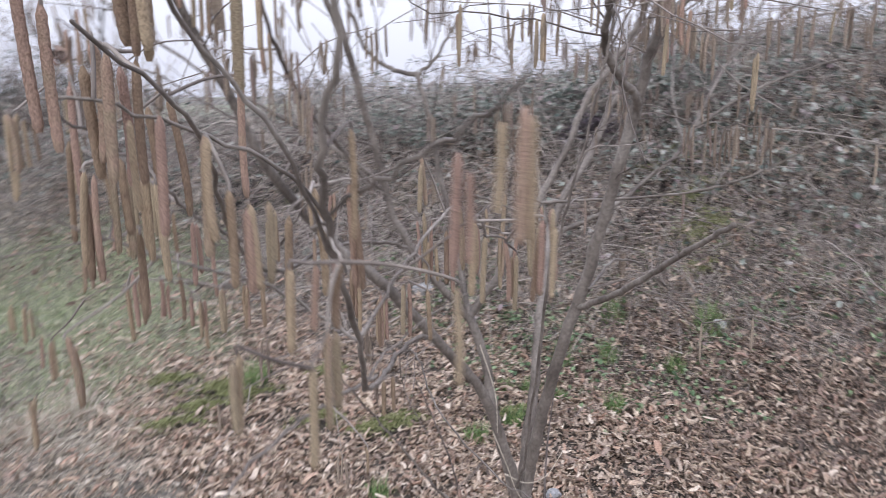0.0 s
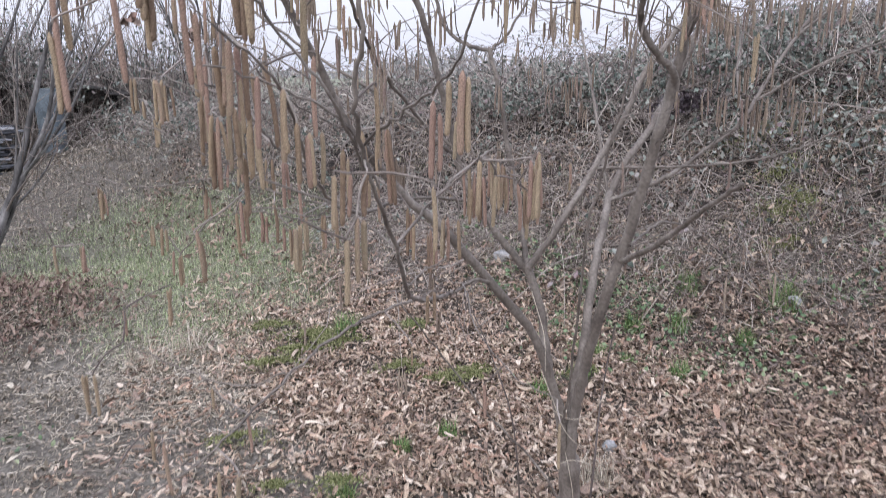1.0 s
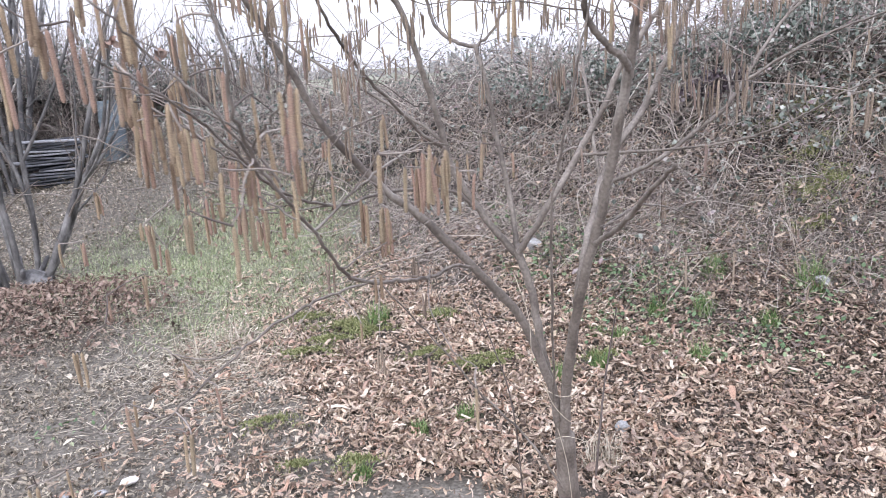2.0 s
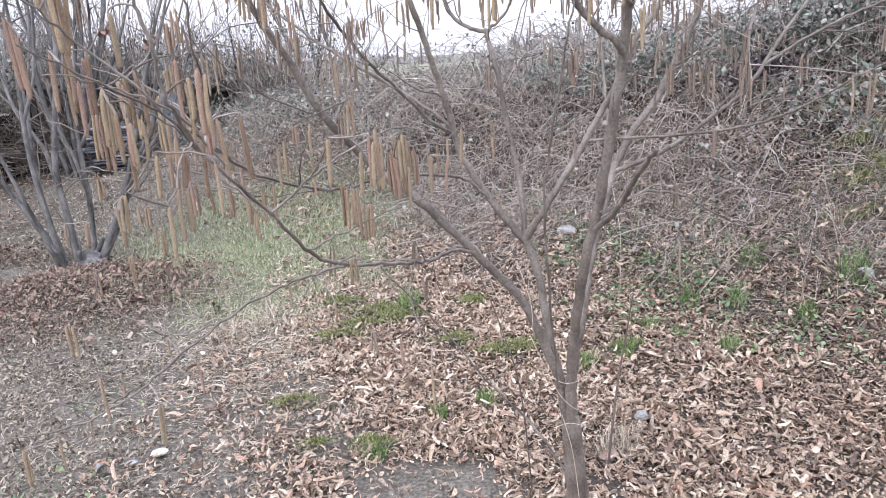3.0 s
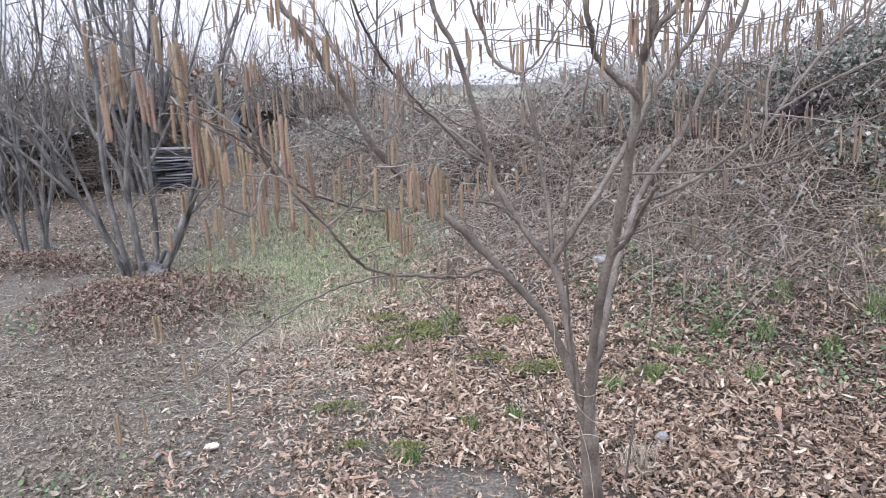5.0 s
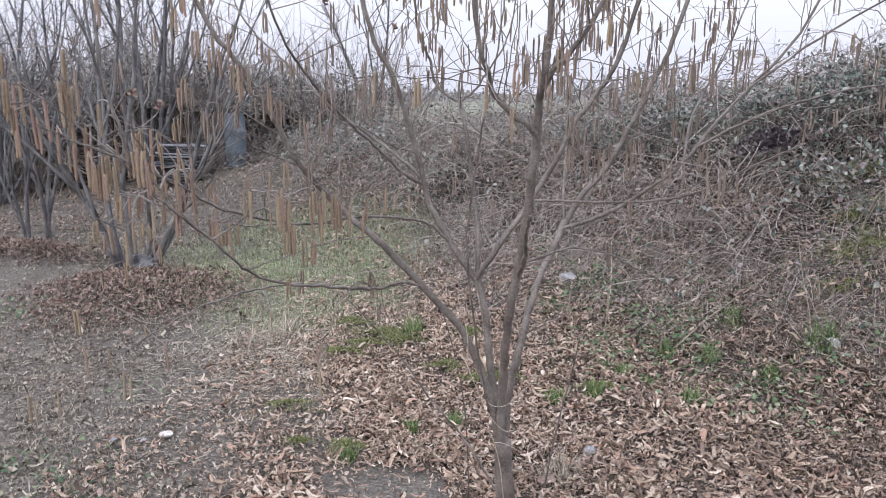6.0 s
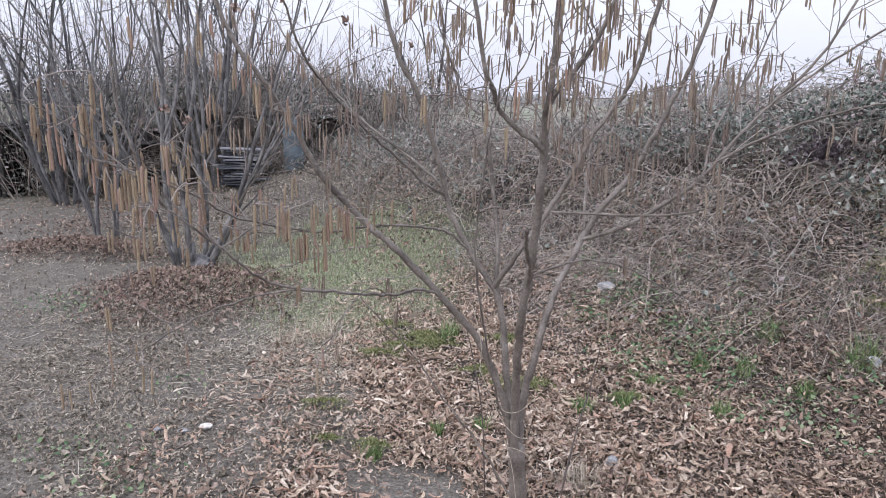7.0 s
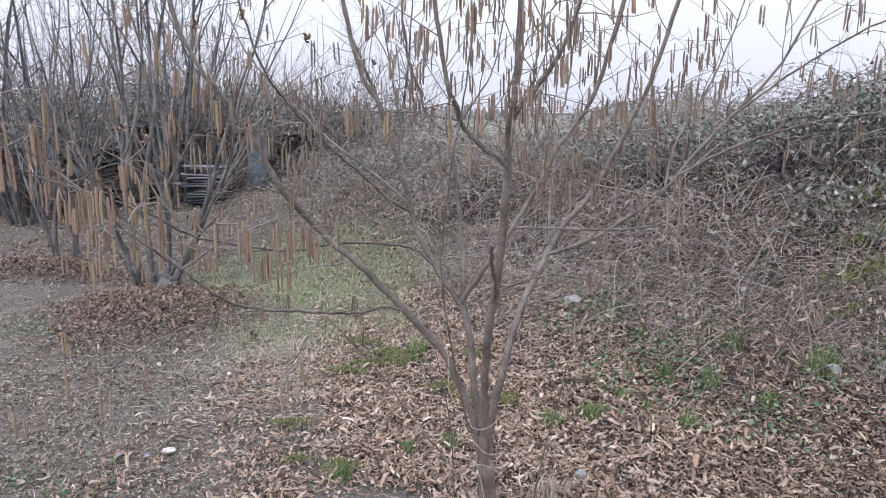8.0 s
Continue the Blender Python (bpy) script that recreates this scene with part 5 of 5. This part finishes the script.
def weeds():
    """Low green leaves where the litter meets the bank."""
    rng = np.random.default_rng(6)
    n = 26000
    x, y = rng.uniform(0.1, 3.6, n), rng.uniform(1.0, 3.4, n)
    d = 0.5 * x + 0.87 * y
    keep = rng.random(n) < np.exp(-((d - 2.2) / 0.5) ** 2) * np.clip(0.3 + 0.8 * waves(3.1 * x, 3.1 * y), 0.05, 1)
    x, y = x[keep], y[keep]
    pl = np.stack([x, y, rise(x, y) + rng.uniform(0.01, 0.06, len(x))], 1)
    for wx, wy, spread, count in ((-1.85, 0.24, 0.18, 90), (-1.55, 0.05, 0.14, 50), (-3.6, 1.93, 0.22, 150), (-1.9, 1.05, 0.12, 30)):
        sx, sy = wx + rng.normal(0, spread, count), wy + rng.normal(0, 0.6 * spread, count)
        pl = np.vstack([pl, np.stack([sx, sy, rise(sx, sy) + rng.uniform(0.004, 0.03, count)], 1)])
    x = pl[:, 0]
    ob = put("weeds", fast_mesh("weeds", *scatter_leaves(pl, rng.uniform(0.013, 0.034, len(x)), rng, 0.6, 3, 2, 1.2), WEED))
    tagged(ob, "low green weeds at the foot of the bank", "weeds", kind="stuff")


weeds()


def twig_litter():
    """Dead bits of cane lying where the litter meets the bank."""
    rng = np.random.default_rng(14)
    n = 26000
    x, y = rng.uniform(-0.8, 3.6, n), rng.uniform(1.2, 4.0, n)
    d = 0.5 * x + 0.87 * y
    keep = rng.random(n) < 0.8 * np.exp(-((d - 2.75) / 0.55) ** 2)
    x, y = x[keep], y[keep]
    yaw, L, t = rng.uniform(0, 6.283, len(x)), rng.uniform(0.05, 0.28, len(x)), np.linspace(-0.5, 0.5, 3)
    px, py = x[:, None] + np.cos(yaw)[:, None] * L[:, None] * t, y[:, None] + np.sin(yaw)[:, None] * L[:, None] * t
    pz = rise(px, py) + 0.01 + np.abs(rng.normal(0, 0.03, px.shape))
    ob = put("twig_litter", fast_mesh("twig_litter", *strands(np.stack([px, py, pz], -1), 0.0018 * rng.uniform(0.6, 1.5, len(x))), BRAMBLE))
    tagged(ob, "grey bits of dead cane strewn at the foot of the bank", "twigs", kind="stuff")


twig_litter()


# ---- brambles over the bank ----
def brambles():
    rng = np.random.default_rng(8)

    def canes(n, box, dmin, dmax, length, arch, radius, name, label):
        x, y = rng.uniform(box[0], box[1], n), rng.uniform(box[2], box[3], n)
        d = 0.5 * x + 0.87 * y + 0.25 * waves(x, y)
        e = 0.87 * x - 0.5 * y
        edge = dmin + np.interp(e, [-6, -4.5, -3.0, -2.0], [1.3, 1.0, 0.5, 0.0])
        keep = (d > edge) & (d < dmax) & (rng.random(n) < np.clip((d - edge) / 0.8, 0.15, 1)) & (e > -7.5)
        x, y, d = x[keep], y[keep], d[keep]
        n = len(x)
        z = rise(x, y)
        yaw = rng.uniform(0, 6.283, n)
        L = rng.uniform(0.35, 1.0, n) * length
        k = 6
        t = np.linspace(0, 1, k)[None]
        hgt = arch * rng.uniform(0.3, 1.0, n) * np.clip(0.35 + 0.4 * (d - dmin), 0.3, 1)
        px = x[:, None] + np.cos(yaw)[:, None] * L[:, None] * t
        py = y[:, None] + np.sin(yaw)[:, None] * L[:, None] * t
        shape = np.sin(np.pi * (0.08 + 0.86 * t) * rng.uniform(0.55, 1.05, n)[:, None])
        pz = np.maximum(rise(px, py) * 0.6 + z[:, None] * 0.4, rise(px, py)) + hgt[:, None] * shape
        lines = np.stack([px, py, pz], -1) + rng.normal(0, 0.018, (n, k, 3))
        ob = put(name, fast_mesh(name, *strands(lines, radius * rng.uniform(0.5, 1.5, n)), BRAMBLE, True))
        tagged(ob, label, "brambles", kind="stuff")
        return lines

    low = canes(15000, (-6.0, 5.0, 1.5, 8.0), 2.25, 6.5, 0.6, 0.30, 0.0026, "bramble_canes", "tangle of grey-brown bramble canes covering the bank")
    tall = canes(2000, (-6.0, 5.5, 2.8, 8.5), 3.3, 7.0, 1.3, 0.72, 0.0042, "bramble_canes", "long arching bramble canes on the crest of the bank")
    # leaves along the canes, thicker to the east and on the crest
    pts = np.concatenate([low.reshape(-1, 3), tall.reshape(-1, 3)])
    d, e = 0.5 * pts[:, 0] + 0.87 * pts[:, 1], 0.87 * pts[:, 0] - 0.5 * pts[:, 1]
    want = np.clip(0.10 + 0.22 * np.clip(d - 3.0, 0, 2) + 0.30 * np.clip(e + 0.6, 0, 1.2), 0, 0.6) * np.clip(0.5 + 0.9 * waves(1.4 * pts[:, 0], 1.4 * pts[:, 1]), 0.1, 1)
    pts = pts[rng.random(len(pts)) < want]
    pts = np.repeat(pts, 2, 0) + rng.normal(0, 0.025, (2 * len(pts), 3))
    ob = put("bramble_leaves", fast_mesh("bramble_leaves", *scatter_leaves(pts, rng.uniform(0.02, 0.05, len(pts)), rng, 0.8, 3, 2, 1.2), BRAMBLE_LEAF))
    tagged(ob, "dark green and purplish bramble leaves on the bank", "brambles", kind="stuff")


brambles()


def hedge(name, place, size, count, rng, label, leaf=None, low=0.1):
    """A rough mass of leafy scrub: stems inside, leaves in uneven clumps outside."""
    x0, y0 = place
    z0 = float(rise(x0, y0))
    ob = tagged(base_empty(name, (x0, y0, z0)), label, "hedge" if name == "hedge" else "bush")
    clumps = rng.normal(0, 1, (26, 3)) * np.array(size) * (0.5, 0.5, 0) + np.stack([np.zeros(26), np.zeros(26), size[2] * rng.uniform(low, 1.15, 26)], 1)
    count = count if name == "bramble_bush" else int(1.35 * count)
    which = rng.integers(0, 26, count)
    p = clumps[which] + rng.normal(0, 1, (count, 3)) * np.array(size) * 0.22
    p[:, 2] = np.abs(p[:, 2])
    put("foliage", fast_mesh("foliage", *scatter_leaves(p, rng.uniform(0.04, 0.1, count) * (0.44 if name == "bramble_bush" else 0.6), rng, 0.8, 3, 2, 1.2), leaf or (BRAMBLE_LEAF if name == "bramble_bush" else HEDGE_LEAF)), ob)["kind"] = "stuff"
    n = 220 if name == "bramble_bush" else 420
    a = np.stack([rng.normal(0, size[0] * 0.5, n), rng.normal(0, size[1] * 0.5, n), np.full(n, -0.05)], 1)
    way = rng.normal(0, 0.55 if name == "bramble_bush" else 0.35, (n, 1, 3)) + np.array([0, 0, 1.0])
    t = np.linspace(0, 1, 6)[None, :, None]
    lines = a[:, None] + way * t * rng.uniform(0.5, 1.6, (n, 1, 1)) * size[2] + rng.normal(0, 0.04, (n, 6, 3)) * t
    put("canes", fast_mesh("canes", *strands(lines, (0.003 if name == "bramble_bush" else 0.006) * rng.uniform(0.4, 1.4, n)), BRAMBLE, True), ob)["kind"] = "stuff"


HEDGE_RNG = np.random.default_rng(9)
for hx, hy, s, c in [(-8.3, 8.0, (0.9, 0.5, 1.35), 5200), (-7.0, 8.2, (0.8, 0.5, 1.3), 5200), (-5.9, 8.4, (0.7, 0.5, 1.05), 4500), (-5.4, 8.9, (1.1, 0.5, 1.0), 2000), (-3.2, 8.6, (1.2, 0.8, 0.9), 1300), (-3.9, 8.4, (0.9, 0.5, 0.85), 1400), (-7.6, 9.2, (1.4, 0.8, 1.3), 3600), (-9.5, 7.0, (1.2, 1.2, 1.6), 5000)]:
    hedge("hedge", (hx, hy), s, c, HEDGE_RNG, "dark leafy scrub hedge at the back of the garden")
for hx, hy, s, c in [(-4.9, 7.2, (0.9, 0.3, 0.95), 1500), (-6.2, 7.2, (0.8, 0.3, 1.15), 2200), (-7.8, 6.7, (0.9, 0.3, 1.2), 2200)]:
    hedge("hedge", (hx, hy), s, c, HEDGE_RNG, "leafy scrub hanging over the low lean-to", None, 0.7)


BUSH_RNG = np.random.default_rng(41)
for hx, hy, s, c in [(2.36, 3.42, (0.45, 0.42, 0.34), 3600), (2.95, 4.2, (0.7, 0.6, 0.20), 2600), (1.95, 3.75, (0.4, 0.35, 0.26), 2600), (1.35, 4.25, (0.45, 0.4, 0.24), 2600), (0.75, 4.7, (0.45, 0.4, 0.22), 2000)]:
    hedge("bramble_bush", (hx, hy), s, c, BUSH_RNG, "dark leafy bramble bush on the crest of the bank")


hedge("bramble_bush", (1.78, 3.38), (0.26, 0.2, 0.16), 1500, BUSH_RNG, "purplish dark bramble clump on the bank", PURPLE_LEAF)


# ---- lean-to, stacked boards and barrel under the brushwood ----
def box(cx, cy, cz, sx, sy, sz, bevel=0.006):
    bm = bmesh.new()
    bmesh.ops.create_cube(bm, size=1.0)
    for v in bm.verts:
        v.co = Vector((cx + v.co.x * sx, cy + v.co.y * sy, cz + v.co.z * sz))
    if bevel:
        bmesh.ops.bevel(bm, geom=bm.edges[:], offset=bevel, segments=1, affect="EDGES")
    return bm


def part(name, bm, mat, parent, label=""):
    me = bpy.data.meshes.new(name)
    bm.to_mesh(me)
    bm.free()
    me.materials.append(mat)
    return put(name, me, parent, label)


def lean_to(x, y, yaw, sink=0.32):
    z = float(rise(x, y)) - sink
    ob = tagged(base_empty("lean_to", (x, y, z)), "low dark weathered timber lean-to under brushwood", "lean-to")
    ob.rotation_euler = (0, 0, yaw)
    for px in (-1.3, -0.2, 1.0):
        part("post", box(px, -0.5, 0.54, 0.07, 0.07, 1.08), DARK_WOOD, ob)
        part("post", box(px, 0.6, 0.52, 0.08, 0.08, 1.04), DARK_WOOD, ob)
    for k in range(8):
        part("board", box(-0.15, 0.66, 0.08 + 0.13 * k, 2.6, 0.022, 0.12), DARK_WOOD, ob)
    for k in range(8):
        part("board", box(-1.36, 0.05, 0.08 + 0.13 * k, 0.022, 1.2, 0.12), DARK_WOOD, ob)
        part("board", box(1.06, 0.05, 0.08 + 0.13 * k, 0.022, 1.2, 0.12), DARK_WOOD, ob)
    for k in range(9):
        r = part("roof_board", box(0, 0, 0, 0.29, 1.45 + 0.12 * math.sin(5 * k), 0.024), DARK_WOOD, ob)
        r.matrix_basis = pose(-1.4 + 0.31 * k, 0.05 + 0.05 * math.sin(7 * k), 1.12 + 0.03 * math.sin(3 * k) - 0.02 * k, 4, 3 * math.sin(4 * k), 3 * math.sin(11 * k))


lean_to(-5.0, 7.7, 0.45)
lean_to(-7.75, 7.0, 0.2, 0.10)


def board_stack(x, y, yaw, rng):
    z = float(rise(x, y)) - 0.02
    ob = tagged(base_empty("board_stack", (x, y, z)), "stack of weathered blue-grey boards beside the lean-to", "board stack")
    ob.rotation_euler = (0, 0, yaw)
    for k in range(15):
        for j in range(2):
            b = part("board", box(0, 0, 0, rng.uniform(0.4, 0.75), 0.13, 0.022), GREY_WOOD, ob)
            b.matrix_basis = pose(rng.normal(0, 0.05), 0.19 * j + rng.normal(0, 0.015), 0.03 + 0.037 * k, rng.normal(0, 2.5), rng.normal(0, 2.5), rng.normal(0, 7))


board_stack(-4.75, 6.3, 0.45, np.random.default_rng(11))


def barrel(x, y):
    z = float(rise(x, y)) - 0.03
    prof = [(0.92 * r, 1.12 * h) for r, h in ((0.0, 0.0), (0.135, 0.0), (0.15, 0.03), (0.155, 0.18), (0.165, 0.20), (0.155, 0.22), (0.155, 0.42), (0.165, 0.44), (0.155, 0.46), (0.145, 0.60), (0.13, 0.64))]
    s = 20
    ang = np.arange(s) * 2 * np.pi / s
    v = np.vstack([np.stack([r * np.cos(ang), r * np.sin(ang), np.full(s, h)], 1) for r, h in prof])
    i, j = np.meshgrid(np.arange(len(prof) - 1), np.arange(s), indexing="ij")
    a, b = (i * s + j).ravel(), (i * s + (j + 1) % s).ravel()
    ob = tagged(base_empty("barrel", (x, y, z)), "blue-grey plastic barrel standing by the lean-to", "barrel")
    put("body", fast_mesh("body", v, np.stack([a, b, b + s, a + s], 1), BARREL, True), ob)
    bm = bmesh.new()
    bmesh.ops.create_cone(bm, cap_ends=True, segments=20, radius1=0.128, radius2=0.124, depth=0.03)
    bmesh.ops.translate(bm, verts=bm.verts, vec=(0, 0, 0.725))
    part("lid", bm, BARREL, ob)


barrel(-4.22, 6.75)


def brushwood(x, y, wide, deep, high, count, rng):
    """A heap of dead cut branches thrown over the lean-to."""
    z = float(rise(x, y))
    px, py = rng.normal(0, wide * 0.5, count), rng.normal(0, deep * 0.5, count)
    pz = high * np.exp(-(px / wide) ** 2 - (py / deep) ** 2) * rng.uniform(0.2, 1.0, count)
    yaw, L, dip = rng.uniform(0, 6.283, count), rng.uniform(0.4, 1.4, count), rng.normal(0, 0.25, count)
    t = np.linspace(-0.5, 0.5, 5)[None]
    lines = np.stack([px[:, None] + np.cos(yaw)[:, None] * L[:, None] * t, py[:, None] + np.sin(yaw)[:, None] * L[:, None] * t, np.maximum(pz[:, None] + dip[:, None] * L[:, None] * t, 0.02)], -1)
    lines += rng.normal(0, 0.03, lines.shape) * np.array([1, 1, 0.6])
    ob = put("brushwood", fast_mesh("brushwood", *strands(lines, 0.0055 * rng.uniform(0.4, 1.5, count)), TWIG, True))
    ob.location = (x, y, z)
    tagged(ob, "heap of dead cut branches thrown over the lean-to", "brushwood", kind="stuff")


brushwood(-5.1, 7.4, 1.3, 0.6, 1.15, 500, np.random.default_rng(31))
brushwood(-5.9, 6.75, 1.7, 0.35, 0.75, 330, np.random.default_rng(32))


# ---- stones ----
def stone(x, y, size, mat, label, seed):
    rng = np.random.default_rng(seed)
    bm = bmesh.new()
    bmesh.ops.create_icosphere(bm, subdivisions=3, radius=1.0)
    off = Vector(rng.uniform(0, 50, 3))
    for v in bm.verts:
        k = 1 + 0.28 * noise.noise(v.co * 1.3 + off) + 0.08 * noise.noise(v.co * 4 + off)
        v.co = Vector((v.co.x * size[0], v.co.y * size[1], v.co.z * size[2])) * k
    me = bpy.data.meshes.new("stone")
    bm.to_mesh(me)
    bm.free()
    me.materials.append(mat)
    ob = put("stone", me)
    ob.location = (x, y, float(rise(x, y)) + 0.010 + size[2] * 0.55)
    ob.rotation_euler = (0, 0, rng.uniform(0, 6))
    tagged(ob, label, "stone")


stone(0.35, 2.60, (0.065, 0.05, 0.045), STONE, "grey stone lying in dead grass on the bank", 1)
stone(0.502, 0.80, (0.033, 0.027, 0.024), STONE, "small grey stone among dead leaves", 2)
stone(-1.446, 0.595, (0.034, 0.021, 0.015), PALE_STONE, "flat white stone on trodden soil", 3)
stone(-1.52, 0.52, (0.024, 0.018, 0.012), STONE, "small grey stone on trodden soil", 4)
stone(-1.65, 0.50, (0.020, 0.015, 0.010), STONE, "small grey stone on trodden soil", 5)
stone(1.72, 1.64, (0.036, 0.03, 0.028), STONE, "dark grey stone beside a grass tuft on the bank", 6)
stone(1.75, 1.57, (0.022, 0.016, 0.010), PALE_STONE, "flat pale stone at the foot of the bank", 7)


# ---- dead stalks near the hazel ----
def stalk(points, r, label, mat=TWIG_ONE):
    v, f = tube(spline(points, 6), [r, r * 0.6], 6, 0.15)
    o = np.array(points[0])
    ob = put("dead_stalk", fast_mesh("dead_stalk", v - o, f, mat, True))
    ob.location = points[0]
    tagged(ob, label, "stalk", "dead stalks")


stalk([(0.31, 0.42, -0.03), (0.34, 0.48, 0.18), (0.37, 0.55, 0.33), (0.40, 0.60, 0.45), (0.43, 0.62, 0.62)], 0.0042, "pale upright dead stalk beside the hazel trunk")
stalk([(0.05, 0.26, -0.02), (0.02, 0.30, 0.40), (-0.04, 0.38, 0.61), (-0.10, 0.46, 0.75)], 0.003, "thin bleached stalk leaning by the hazel")
stalk([(0.97, 1.78, 0.20), (1.15, 1.93, 0.33), (1.38, 2.10, 0.46), (1.62, 2.29, 0.60)], 0.0038, "straight bleached stick lying on the bank", DEAD_GRASS)
stalk([(1.63, 1.70, 0.26), (1.62, 1.73, 0.45), (1.57, 1.76, 0.66), (1.54, 1.80, 0.86)], 0.003, "pale dead stalk leaning on the bank", DEAD_GRASS)
stalk([(1.0, 2.15, 0.15), (1.25, 2.3, 0.45), (1.45, 2.45, 0.72)], 0.003, "bleached stick leaning on the bank")


# single long canes that arch out of the tangle
CANE_RNG = np.random.default_rng(51)
for _ in range(12):
    cx, cy = CANE_RNG.uniform(-0.6, 2.6), CANE_RNG.uniform(2.3, 3.9)
    yaw, reach, top = CANE_RNG.uniform(0, 6.283), CANE_RNG.uniform(0.5, 1.1), CANE_RNG.uniform(0.12, 0.42)
    pts = []
    for t in (0.0, 0.25, 0.5, 0.75, 1.0):
        px, py = cx + reach * t * math.cos(yaw) + CANE_RNG.normal(0, 0.03), cy + reach * t * math.sin(yaw) + CANE_RNG.normal(0, 0.03)
        pts.append((px, py, float(rise(px, py)) - 0.02 + top * math.sin(3.0 * t) + 0.03 * (t > 0)))
    v, f = tube(spline(pts, 5), [CANE_RNG.uniform(0.0022, 0.0038), 0.0014], 6, 0.1)
    o = np.array(pts[0])
    ob = put("bramble_cane", fast_mesh("bramble_cane", v - o, f, BRAMBLE, True))
    ob.location = pts[0]
    tagged(ob, "long bare bramble cane arching over the bank", "bramble cane", "bramble canes")


# ---- far trees beyond the field ----
def far_trees():
    rng = np.random.default_rng(12)
    thing = tagged(base_empty("far_trees", (0, 0, 0)), "hazy line of bare trees beyond the field", "trees", kind="stuff")
    n = 2600
    ang = rng.uniform(-1.3, 1.0, n)
    dist = rng.uniform(110, 190, n)
    k = 5
    h = rng.uniform(1.5, 5.0, n) * (0.7 + 0.4 * np.sin(9 * ang) + 0.25 * np.sin(23 * ang))
    base = np.stack([dist * np.sin(ang), dist * np.cos(ang), np.zeros(n)], 1)
    t = np.linspace(0, 1, k)[None, :, None]
    lines = base[:, None] + rng.normal(0, 0.35, (n, 1, 3)) * h[:, None, None] * t * np.array([1, 1, 0]) + np.array([0, 0, 1.0]) * h[:, None, None] * t
    put("branches", fast_mesh("branches", *strands(lines, 0.35 * rng.uniform(0.5, 1.5, n)), FAR_TREES), thing)["kind"] = "stuff"


far_trees()
